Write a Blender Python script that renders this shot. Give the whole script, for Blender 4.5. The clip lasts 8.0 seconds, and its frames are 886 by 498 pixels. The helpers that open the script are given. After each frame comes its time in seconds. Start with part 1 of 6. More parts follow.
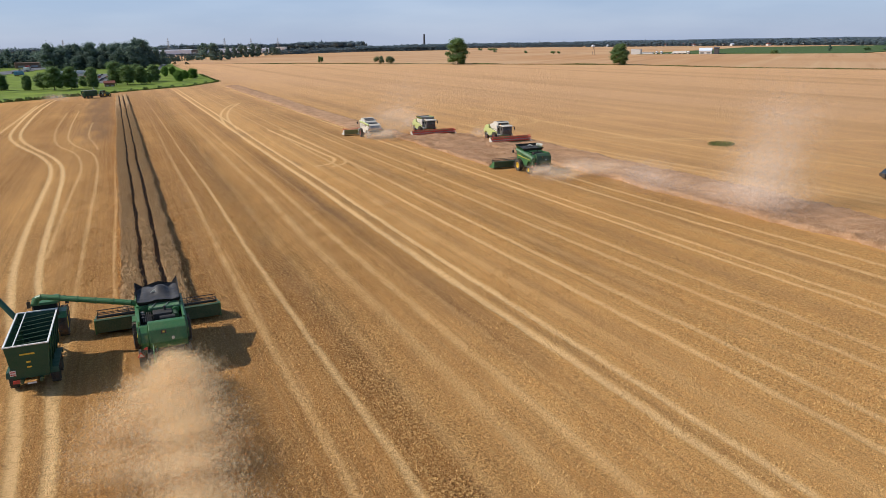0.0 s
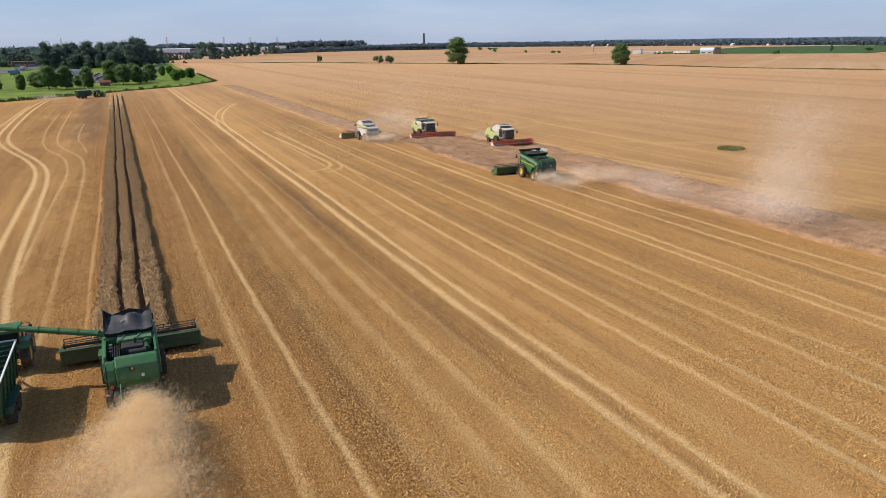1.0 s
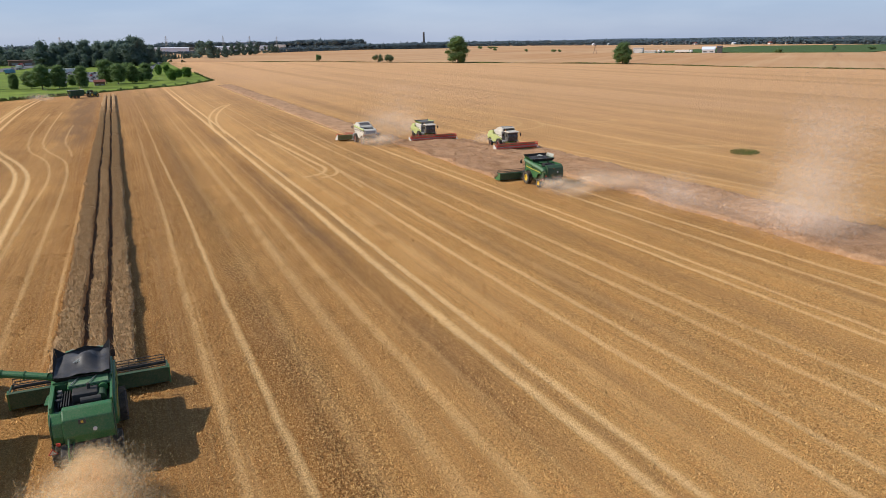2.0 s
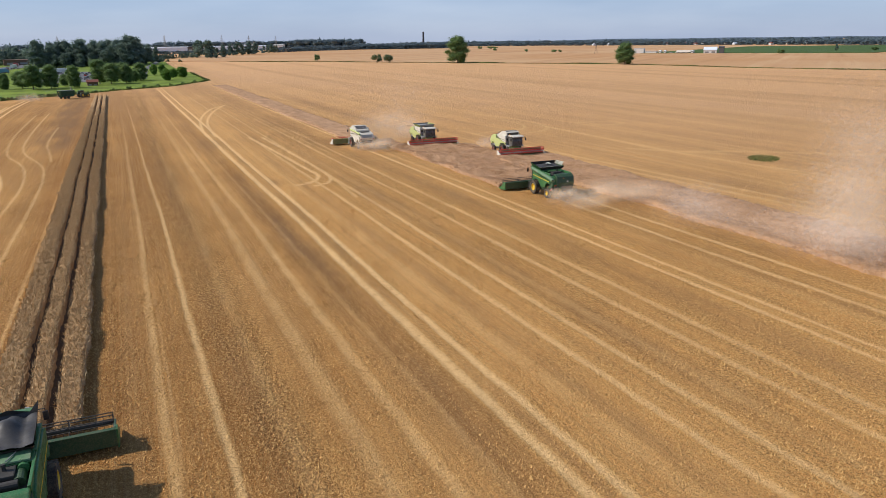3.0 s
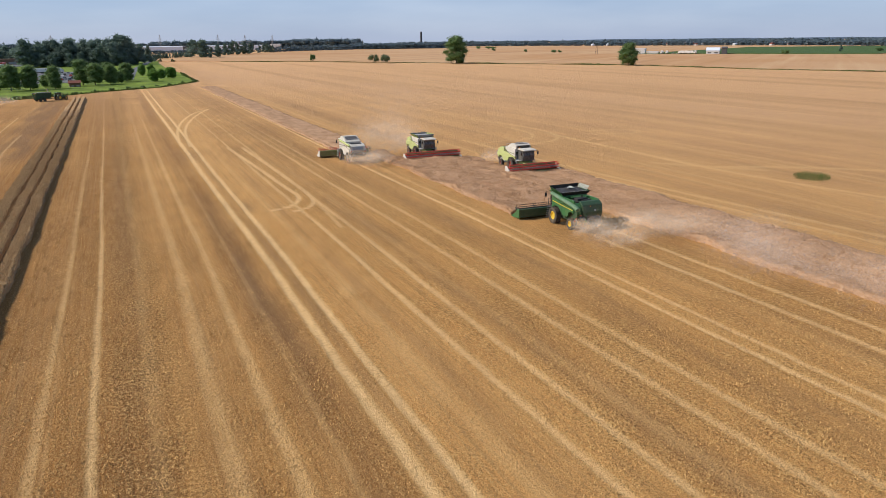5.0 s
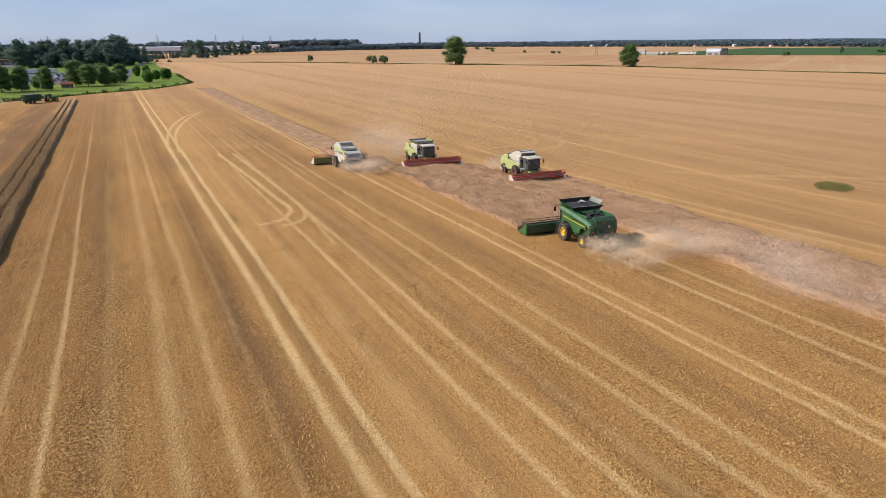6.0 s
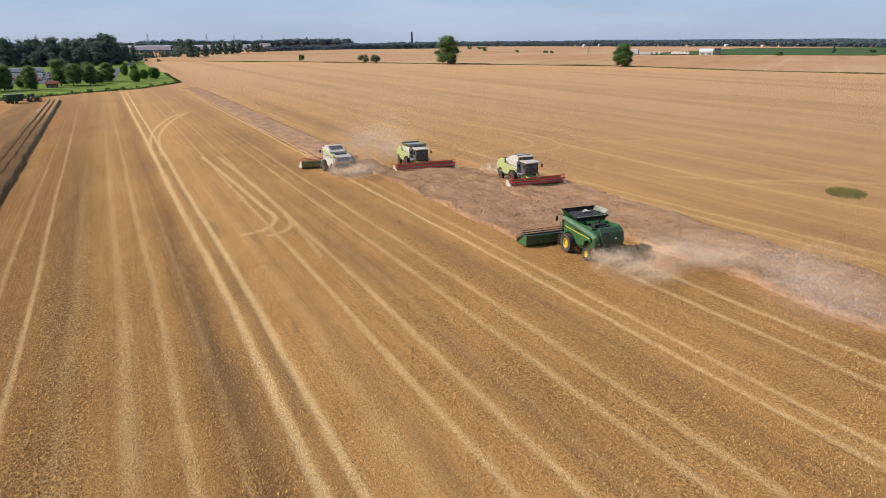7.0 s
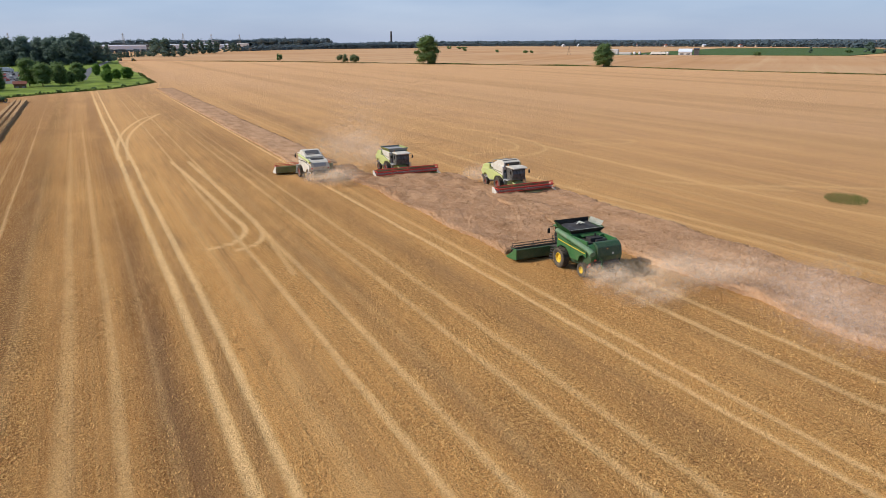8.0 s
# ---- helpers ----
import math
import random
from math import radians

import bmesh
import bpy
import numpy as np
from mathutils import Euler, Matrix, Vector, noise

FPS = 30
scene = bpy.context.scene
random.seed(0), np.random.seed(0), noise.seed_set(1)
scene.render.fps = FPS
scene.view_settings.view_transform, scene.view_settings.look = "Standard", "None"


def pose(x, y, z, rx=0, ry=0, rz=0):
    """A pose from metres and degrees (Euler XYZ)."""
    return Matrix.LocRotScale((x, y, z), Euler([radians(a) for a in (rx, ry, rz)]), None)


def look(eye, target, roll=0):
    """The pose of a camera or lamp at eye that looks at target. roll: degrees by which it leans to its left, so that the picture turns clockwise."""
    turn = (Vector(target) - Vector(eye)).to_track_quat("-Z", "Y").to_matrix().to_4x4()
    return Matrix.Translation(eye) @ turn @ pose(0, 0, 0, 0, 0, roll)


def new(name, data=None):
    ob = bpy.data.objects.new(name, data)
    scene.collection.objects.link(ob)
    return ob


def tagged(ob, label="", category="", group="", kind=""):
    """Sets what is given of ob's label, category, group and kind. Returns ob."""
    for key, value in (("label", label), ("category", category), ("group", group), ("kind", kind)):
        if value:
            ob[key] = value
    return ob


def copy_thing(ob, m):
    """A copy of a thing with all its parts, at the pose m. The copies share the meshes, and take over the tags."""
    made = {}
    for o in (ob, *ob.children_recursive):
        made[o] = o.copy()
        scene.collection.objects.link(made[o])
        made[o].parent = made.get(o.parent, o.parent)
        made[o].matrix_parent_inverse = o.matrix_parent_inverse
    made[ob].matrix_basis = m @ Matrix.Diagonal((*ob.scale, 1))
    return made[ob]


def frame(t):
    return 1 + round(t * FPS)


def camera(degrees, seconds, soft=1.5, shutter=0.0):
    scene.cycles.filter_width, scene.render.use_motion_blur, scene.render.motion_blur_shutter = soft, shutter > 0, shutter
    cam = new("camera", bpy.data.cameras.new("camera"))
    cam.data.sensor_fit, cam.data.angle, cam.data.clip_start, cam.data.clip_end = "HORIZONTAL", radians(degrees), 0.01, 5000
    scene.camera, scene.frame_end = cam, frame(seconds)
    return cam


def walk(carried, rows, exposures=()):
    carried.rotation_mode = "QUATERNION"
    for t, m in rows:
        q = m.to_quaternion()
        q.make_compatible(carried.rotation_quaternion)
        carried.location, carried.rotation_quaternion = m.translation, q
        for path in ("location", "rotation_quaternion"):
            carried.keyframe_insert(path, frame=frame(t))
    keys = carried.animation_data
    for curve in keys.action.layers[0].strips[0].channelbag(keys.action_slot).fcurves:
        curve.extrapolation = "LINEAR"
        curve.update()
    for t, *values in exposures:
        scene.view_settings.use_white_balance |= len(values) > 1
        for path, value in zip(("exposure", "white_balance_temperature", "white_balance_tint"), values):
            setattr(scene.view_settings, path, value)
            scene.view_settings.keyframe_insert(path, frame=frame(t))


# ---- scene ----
cam = camera(62.6, 8.0, soft=0.85)
PATH = [
    (0, (1.055, -3.735, 21.010), (8.666, 13.937, 15.550), -1.0),
    (0.5, (2.036, -1.274, 21.161), (9.657, 16.398, 15.691), -1.0),
    (1, (3.079, 1.200, 21.254), (10.699, 18.852, 15.774), -0.9),
    (1.5, (4.222, 3.912, 21.258), (11.843, 21.564, 15.758), -0.9),
    (3, (8.612, 14.661, 21.087), (16.252, 32.301, 15.577), -0.8),
    (3.5, (10.205, 18.666, 20.994), (17.855, 36.306, 15.484), -0.7),
    (4, (11.873, 22.827, 20.975), (19.542, 40.456, 15.455), -0.7),
    (4.5, (13.594, 27.046, 20.991), (21.283, 44.665, 15.471), -0.7),
    (6, (17.522, 37.120, 21.258), (25.270, 54.725, 15.758), -0.6),
    (6.5, (18.483, 39.635, 21.218), (26.309, 57.197, 15.708), -0.6),
    (7, (19.546, 42.203, 21.117), (27.479, 59.709, 15.607), -0.5),
    (7.5, (20.608, 44.879, 21.041), (28.698, 62.317, 15.531), -0.4),
    (8, (21.728, 47.633, 21.014), (30.141, 64.915, 15.494), -0.4),
]
walk(cam, [(t, look(eye, target, roll)) for t, eye, target, roll in PATH])

# ---------------------------------------------------------------- light
SUN_WAY = Vector((1.12, -0.45, -1.0)).normalized()   # the way the sunlight travels
sun_az = math.atan2(-SUN_WAY.x, -SUN_WAY.y)           # clockwise from +y
sun_el = math.asin(-SUN_WAY.z)
world = bpy.data.worlds.new("sky")
scene.world = world
world.use_nodes = True
wn, wl = world.node_tree.nodes, world.node_tree.links
sky = wn.new("ShaderNodeTexSky")
sky.sky_type = "NISHITA"
sky.sun_disc = False
sky.sun_elevation, sky.sun_rotation = sun_el, sun_az
sky.air_density, sky.dust_density, sky.ozone_density = 1.0, 0.35, 2.5
wn["Background"].inputs["Strength"].default_value = 0.121
# thin high cloud veils, spread over the whole sky
way = wn.new("ShaderNodeTexCoord")
flat = wn.new("ShaderNodeVectorMath")
flat.operation = "MULTIPLY"
flat.inputs[1].default_value = (1.0, 1.0, 5.0)
wl.new(way.outputs["Generated"], flat.inputs[0])
veil = wn.new("ShaderNodeTexNoise")
veil.inputs["Scale"].default_value, veil.inputs["Detail"].default_value = 3.2, 5.0
wl.new(flat.outputs[0], veil.inputs["Vector"])
thin = wn.new("ShaderNodeMapRange")
for key, val in (("From Min", 0.40), ("From Max", 0.70), ("To Min", 0.0), ("To Max", 1.0)):
    thin.inputs[key].default_value = val
wl.new(veil.outputs["Fac"], thin.inputs["Value"])
cloud = wn.new("ShaderNodeMix")
cloud.data_type = "RGBA"
wl.new(thin.outputs[0], cloud.inputs[0])
cloud.inputs[6].default_value, cloud.inputs[7].default_value = (2.35, 3.40, 5.95, 1), (3.5, 4.45, 6.8, 1)
blend = wn.new("ShaderNodeMix")
blend.data_type = "RGBA"
# the veil is densest near the horizon and thins out overhead
high = wn.new("ShaderNodeSeparateXYZ")
wl.new(way.outputs["Generated"], high.inputs[0])
fade = wn.new("ShaderNodeMapRange")
for key, val in (("From Min", 0.10), ("From Max", 0.60), ("To Min", 0.68), ("To Max", 0.22)):
    fade.inputs[key].default_value = val
wl.new(high.outputs["Z"], fade.inputs["Value"])
wl.new(fade.outputs[0], blend.inputs[0])
wl.new(sky.outputs["Color"], blend.inputs[6])
wl.new(cloud.outputs[2], blend.inputs[7])
wl.new(blend.outputs[2], wn["Background"].inputs["Color"])
sun = new("sun", bpy.data.lights.new("sun", "SUN"))
sun.data.energy, sun.data.angle, sun.data.color = 4.68, radians(0.6), (1.0, 0.94, 0.86)
sun.matrix_world = look((0, 0, 60), Vector((0, 0, 60)) + SUN_WAY)
scene.view_settings.exposure = 0.0


# ---------------------------------------------------------------- materials
class Nodes:
    """Short hand for building one material's node tree."""

    def __init__(self, name):
        self.mat = bpy.data.materials.new(name)
        self.mat.use_nodes = True
        self.tree = self.mat.node_tree
        self.bsdf = self.tree.nodes["Principled BSDF"]
        self.out = self.tree.nodes["Material Output"]

    def put(self, socket, value):
        if isinstance(value, bpy.types.NodeSocket):
            self.tree.links.new(value, socket)
        else:
            socket.default_value = value

    def position(self, sx=1, sy=1, sz=1, local=False):
        n = self.tree.nodes.new("ShaderNodeTexCoord" if local else "ShaderNodeNewGeometry")
        m = self.tree.nodes.new("ShaderNodeVectorMath")
        m.operation = "MULTIPLY"
        self.tree.links.new(n.outputs["Object" if local else "Position"], m.inputs[0])
        m.inputs[1].default_value = (sx, sy, sz)
        return m.outputs[0]

    def noise(self, vec, scale, detail=3.0, rough=0.55):
        n = self.tree.nodes.new("ShaderNodeTexNoise")
        self.put(n.inputs["Vector"], vec)
        n.inputs["Scale"].default_value, n.inputs["Detail"].default_value, n.inputs["Roughness"].default_value = scale, detail, rough
        return n.outputs["Fac"]

    def voronoi(self, vec, scale):
        n = self.tree.nodes.new("ShaderNodeTexVoronoi")
        self.put(n.inputs["Vector"], vec)
        n.inputs["Scale"].default_value = scale
        return n.outputs["Distance"]

    def math(self, op, a, b=0.0, c=0.0):
        n = self.tree.nodes.new("ShaderNodeMath")
        n.operation = op
        for s, v in zip(n.inputs, (a, b, c)):
            self.put(s, v)
        return n.outputs[0]

    def span(self, v, lo, hi, to_lo=0.0, to_hi=1.0):
        n = self.tree.nodes.new("ShaderNodeMapRange")
        for key, val in (("Value", v), ("From Min", lo), ("From Max", hi), ("To Min", to_lo), ("To Max", to_hi)):
            self.put(n.inputs[key], val)
        return n.outputs[0]

    def mix(self, fac, a, b):
        n = self.tree.nodes.new("ShaderNodeMix")
        n.data_type = "RGBA"
        self.put(n.inputs[0], fac), self.put(n.inputs[6], a), self.put(n.inputs[7], b)
        return n.outputs[2]

    def attr(self, name):
        n = self.tree.nodes.new("ShaderNodeAttribute")
        n.attribute_name = name
        return n.outputs["Fac"]

    def random(self):
        return self.tree.nodes.new("ShaderNodeObjectInfo").outputs["Random"]

    def island(self):
        return self.tree.nodes.new("ShaderNodeNewGeometry").outputs["Random Per Island"]

    def bump(self, height, strength, distance):
        n = self.tree.nodes.new("ShaderNodeBump")
        n.inputs["Strength"].default_value, n.inputs["Distance"].default_value = strength, distance
        self.put(n.inputs["Height"], height)
        self.put(self.bsdf.inputs["Normal"], n.outputs[0])

    def done(self, color, rough=0.6, metal=0.0, spec=0.5):
        for key, v in (("Base Color", color), ("Roughness", rough), ("Metallic", metal), ("Specular IOR Level", spec)):
            self.put(self.bsdf.inputs[key], v)
        return self.mat


def painted(name, color, worn, rough=0.4, metal=0.0, dust=0.35):
    """Paint or plastic with a film of field dust and fine scuffs."""
    n = Nodes(name)
    p = n.position(local=True)
    film = n.math("MULTIPLY", n.span(n.noise(p, 1.3, 4), 0.35, 0.75), dust)
    grain = n.noise(p, 14, 3)
    c = n.mix(film, color, worn)
    c = n.mix(n.span(grain, 0.4, 0.8, 0.0, 0.25), c, worn)
    n.bump(grain, 0.08, 0.02)
    return n.done(c, n.span(n.noise(p, 3), 0.3, 0.7, rough, min(1, rough + 0.3)), metal)


DUSTY = (0.34, 0.25, 0.15, 1)
green_paint = painted("green paint", (0.013, 0.122, 0.030, 1), DUSTY, 0.32, dust=0.09)
dark_green = painted("dark green paint", (0.008, 0.06, 0.022, 1), DUSTY, 0.4, dust=0.12)
trailer_green = painted("trailer green paint", (0.008, 0.070, 0.034, 1), (0.10, 0.11, 0.07, 1), 0.35, dust=0.10)
yellow_paint = painted("yellow paint", (0.75, 0.50, 0.02, 1), DUSTY, 0.35, dust=0.2)
combine_white = painted("dusty white paint", (0.61, 0.575, 0.50, 1), (0.42, 0.34, 0.23, 1), 0.5, dust=0.65)
rim_red = painted("dusty red rim", (0.30, 0.05, 0.03, 1), (0.16, 0.10, 0.07, 1), 0.6, dust=0.6)
lime_paint = painted("lime green paint", (0.44, 0.50, 0.15, 1), (0.45, 0.37, 0.25, 1), 0.42, dust=0.45)
dull_lime = painted("dull green sheet", (0.14, 0.17, 0.05, 1), DUSTY, 0.6, dust=0.4)
dusty_green = painted("dusty green tube", (0.06, 0.17, 0.07, 1), (0.3, 0.27, 0.2, 1), 0.5, dust=0.4)
pleat_grey = painted("pale canvas", (0.62, 0.64, 0.56, 1), DUSTY, 0.7, dust=0.3)
white_paint = painted("white paint", (0.76, 0.76, 0.72, 1), (0.5, 0.42, 0.3, 1), 0.42, dust=0.4)
grey_paint = painted("grey paint", (0.30, 0.31, 0.31, 1), DUSTY, 0.45, dust=0.25)
red_paint = painted("red paint", (0.55, 0.035, 0.02, 1), DUSTY, 0.4, dust=0.15)
black_paint = painted("black plastic", (0.016, 0.016, 0.018, 1), DUSTY, 0.5, dust=0.16)
black_sheet = painted("dark sheet metal", (0.020, 0.019, 0.018, 1), (0.07, 0.055, 0.04, 1), 0.55, dust=0.4)
tank_canvas = painted("black tank canvas", (0.020, 0.020, 0.022, 1), (0.10, 0.085, 0.07, 1), 0.45, dust=0.5)
rubber = painted("rubber", (0.022, 0.021, 0.020, 1), DUSTY, 0.85, dust=0.35)
steel = painted("bare steel", (0.45, 0.44, 0.42, 1), DUSTY, 0.35, 0.8, dust=0.3)
blue_paint = painted("blue tarpaulin", (0.05, 0.22, 0.33, 1), DUSTY, 0.5, dust=0.1)
brown_wall = painted("brown wall", (0.16, 0.085, 0.06, 1), DUSTY, 0.8, dust=0.2)
# roof red darkened for the tree shade on the rest hut
roof_red = painted("red roof tiles", (0.17, 0.035, 0.022, 1), DUSTY, 0.8, dust=0.15)
white_wall = painted("pale render wall", (0.62, 0.61, 0.58, 1), DUSTY, 0.8, dust=0.1)
roof_grey = painted("grey roof sheet", (0.66, 0.71, 0.78, 1), (0.5, 0.5, 0.5, 1), 0.5, dust=0.2)
dark_wall = painted("dark cladding", (0.05, 0.055, 0.065, 1), DUSTY, 0.6, dust=0.1)
amber = painted("amber lens", (0.8, 0.25, 0.01, 1), DUSTY, 0.2, dust=0.05)

g = Nodes("tinted glass")
glass = g.done((0.02, 0.028, 0.03, 1), 0.06, 0.0, 0.8)
dusty_glass = painted("dusty tinted glass", (0.05, 0.056, 0.06, 1), (0.20, 0.17, 0.13, 1), 0.15, dust=0.7)

# stubble field: colour and relief follow the drill rows, which run along y
g = Nodes("stubble")
pos = g.position()
rows_fine = g.noise(g.position(6.5, 0.35, 1), 1.0, 3.0, 0.6)
rows_mid = g.noise(g.position(0.75, 0.014, 1), 1.0, 4.0, 0.6)
rows_wide = g.noise(g.position(0.16, 0.004, 1), 1.0, 3.0, 0.5)
patches = g.noise(pos, 0.035, 4, 0.6)
rough_zone = g.math("MULTIPLY", g.attr("rough"), g.span(g.noise(g.position(0.5, 0.12, 1), 1.0, 2, 0.5), 0.38, 0.62, 0.6, 1.15))
clods = g.noise(g.position(1.0, 0.85, 1), 4.6, 3, 0.7)
tufts = g.noise(pos, 12.0, 3, 0.75)
drill = g.math("MULTIPLY", g.span(g.noise(g.position(3.4, 0.02, 1), 1.0, 4, 0.7), 0.38, 0.66), g.span(g.attr("rough"), 0.8, 0.3, 0.25, 1.0))
tone = g.math("ADD", g.math("MULTIPLY", rows_mid, 0.24), g.math("ADD", g.math("MULTIPLY", rows_wide, 0.40), g.math("MULTIPLY", patches, 0.40)))
col = g.mix(g.span(g.math("ADD", tone, g.math("MULTIPLY", g.attr("ripe"), 0.16)), 0.36, 0.64), (0.338, 0.144, 0.034, 1), (0.725, 0.368, 0.114, 1))
rows_drill = g.noise(g.position(2.3, 0.03, 1), 1.0, 3.0, 0.6)
col = g.mix(g.span(rows_drill, 0.48, 0.34, 0.0, 0.32), col, (0.250, 0.112, 0.030, 1))
# distance haze is mixed into the stubble colour
col = g.mix(g.math("MULTIPLY", g.attr("far_haze"), 0.7), col, (0.64, 0.378, 0.222, 1))
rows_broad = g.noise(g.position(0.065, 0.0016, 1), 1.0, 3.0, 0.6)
col = g.mix(g.math("MULTIPLY", g.attr("far_haze"), g.span(rows_broad, 0.50, 0.36, 0.0, 0.5)), col, (0.38, 0.205, 0.082, 1))
col = g.mix(g.span(rows_fine, 0.45, 0.72, 0.0, 0.30), col, (0.66, 0.40, 0.150, 1))
col = g.mix(g.span(drill, 0.2, 0.9, 0.0, 0.46), col, (0.64, 0.39, 0.165, 1))
# shade between clods and tufts and highlights on their tops, put into the colour
col = g.mix(g.math("MULTIPLY", rough_zone, g.span(clods, 0.48, 0.38, 0.0, 0.55)), col, (0.170, 0.080, 0.024, 1))
col = g.mix(g.span(tufts, 0.47, 0.33, 0.0, 0.50), col, (0.200, 0.094, 0.028, 1))
col = g.mix(g.span(tufts, 0.54, 0.68, 0.0, 0.62), col, (0.88, 0.535, 0.190, 1))
col = g.mix(g.math("MULTIPLY", rough_zone, g.span(g.math("ADD", clods, g.math("MULTIPLY", tufts, 0.6)), 0.82, 0.96, 0.0, 0.85)), col, (0.84, 0.53, 0.200, 1))
dark_f = g.math("MULTIPLY", g.attr("bare"), g.span(g.noise(g.position(0.4, 0.04, 1), 1.0, 3, 0.5), 0.25, 0.60))
col = g.mix(g.math("MINIMUM", g.math("MULTIPLY", dark_f, 0.8), 0.7), col, (0.245, 0.135, 0.064, 1))
straw_f = g.math("MULTIPLY", g.attr("straw"), g.span(g.noise(g.position(1.1, 2.6, 1), 1.7, 4, 0.7), 0.34, 0.54, 0.40, 1.0))
col = g.mix(g.math("MINIMUM", straw_f, 0.92), col, (0.92, 0.600, 0.268, 1))
relief = g.math("ADD", g.math("MULTIPLY", g.math("MULTIPLY", clods, rough_zone), 1.5), g.math("ADD", g.math("MULTIPLY", tufts, 0.75), g.math("MULTIPLY", drill, 0.12)))
g.bump(relief, 1.0, 0.30)
stubble = g.done(col, 0.9, 0, 0.15)


def crop_material(name, lo, hi, pale, dark=0.65):
    n = Nodes(name)
    q = n.position()
    big, mid, fine = n.noise(n.position(1, 0.35, 1), 0.5, 4, 0.6), n.noise(q, 2.6, 4, 0.65), n.noise(q, 13, 3, 0.7)
    c = n.mix(n.span(big, 0.35, 0.65), lo, hi)
    c = n.mix(n.span(mid, 0.50, 0.72, 0, 0.7), c, pale)
    c = n.mix(n.span(fine, 0.45, 0.30, 0, dark), c, tuple(v * 0.45 for v in lo[:3]) + (1,))
    n.bump(n.math("ADD", mid, n.math("MULTIPLY", fine, 0.8)), 0.7, 0.14)
    return n.done(c, 0.9, 0, 0.15)


ripe_crop = crop_material("ripe crop", (0.33, 0.190, 0.086, 1), (0.47, 0.295, 0.142, 1), (0.60, 0.402, 0.210, 1))
lodged_crop = crop_material("lodged crop", (0.32, 0.175, 0.086, 1), (0.50, 0.298, 0.165, 1), (0.58, 0.380, 0.232, 1), 0.45)


def turf(name, lo, hi, straw):
    n = Nodes(name)
    q = n.position()
    c = n.mix(n.span(n.noise(q, 0.06, 4, 0.6), 0.35, 0.65), lo, hi)
    c = n.mix(n.span(n.noise(q, 0.5, 4, 0.7), 0.5, 0.75, 0, 0.5), c, straw)
    n.bump(n.noise(q, 2.0, 4, 0.7), 0.8, 0.3)
    return n.done(c, 0.9, 0, 0.2)


grass = turf("verge grass", (0.085, 0.130, 0.012, 1), (0.185, 0.255, 0.028, 1), (0.27, 0.27, 0.07, 1))
beet = turf("green field crop", (0.045, 0.085, 0.020, 1), (0.075, 0.120, 0.030, 1), (0.09, 0.13, 0.04, 1))
FAR_ROWS = radians(51)   # the far field was drilled at a slant
g = Nodes("far stubble")
turned = g.tree.nodes.new("ShaderNodeVectorRotate")
turned.rotation_type = "Z_AXIS"
turned.inputs["Angle"].default_value = FAR_ROWS
g.put(turned.inputs["Vector"], g.position())
long_rows = g.tree.nodes.new("ShaderNodeVectorMath")
long_rows.operation = "MULTIPLY"
g.put(long_rows.inputs[0], turned.outputs[0])
long_rows.inputs[1].default_value = (0.055, 0.0022, 1)
streak = g.noise(long_rows.outputs[0], 1.0, 4, 0.65)
broad = g.noise(g.position(), 0.0045, 3, 0.5)
c = g.mix(g.span(broad, 0.38, 0.62), (0.455, 0.245, 0.108, 1), (0.50, 0.305, 0.158, 1))
c = g.mix(g.span(streak, 0.52, 0.70, 0.0, 0.55), c, (0.57, 0.385, 0.21, 1))
c = g.mix(g.span(streak, 0.46, 0.34, 0.0, 0.5), c, (0.34, 0.175, 0.075, 1))
g.bump(g.noise(g.position(), 2.0, 4, 0.7), 0.6, 0.2)
far_stubble = g.done(c, 0.9, 0, 0.15)
asphalt = turf("asphalt", (0.10, 0.10, 0.105, 1), (0.16, 0.16, 0.165, 1), (0.2, 0.2, 0.2, 1))
hedge_mat = turf("rough hedge grass", (0.07, 0.105, 0.022, 1), (0.135, 0.165, 0.042, 1), (0.18, 0.16, 0.07, 1))


def foliage(name, a, b):
    n = Nodes(name)
    c = n.mix(n.island(), a, b)
    c = n.mix(n.span(n.noise(n.position(), 0.35, 3), 0.35, 0.7, 0, 0.5), c, tuple(v * 1.5 for v in a[:3]) + (1,))
    mat = n.done(c, 0.7, 0, 0.25)
    # leaves let some of the light through
    through_leaf, both = n.tree.nodes.new("ShaderNodeBsdfTranslucent"), n.tree.nodes.new("ShaderNodeMixShader")
    n.put(through_leaf.inputs["Color"], n.mix(0.6, c, tuple(min(1, v * 3.2) for v in b[:3]) + (1,)))
    both.inputs[0].default_value = 0.38
    n.tree.links.new(n.bsdf.outputs[0], both.inputs[1]), n.tree.links.new(through_leaf.outputs[0], both.inputs[2])
    n.tree.links.new(both.outputs[0], n.out.inputs["Surface"])
    return mat


leaf = foliage("broad leaves", (0.054, 0.098, 0.034, 1), (0.128, 0.178, 0.062, 1))
# wood green lightened towards blue-grey, with distance haze mixed into the colour
leaf_wood_hazed = foliage("wood leaves with haze tint", (0.060, 0.090, 0.074, 1), (0.105, 0.142, 0.106, 1))
# lane soil coloured darker to stand for the shade between the crop walls
lane_soil_shaded = turf("trodden soil with lane shade", (0.075, 0.052, 0.034, 1), (0.11, 0.078, 0.050, 1), (0.15, 0.11, 0.07, 1))
# blue of the hills is painted haze
hill_hazed = turf("distant wooded hills tinted by haze", (0.085, 0.115, 0.155, 1), (0.10, 0.13, 0.17, 1), (0.11, 0.14, 0.18, 1))
leaf_light = foliage("young leaves", (0.050, 0.110, 0.020, 1), (0.110, 0.190, 0.035, 1))
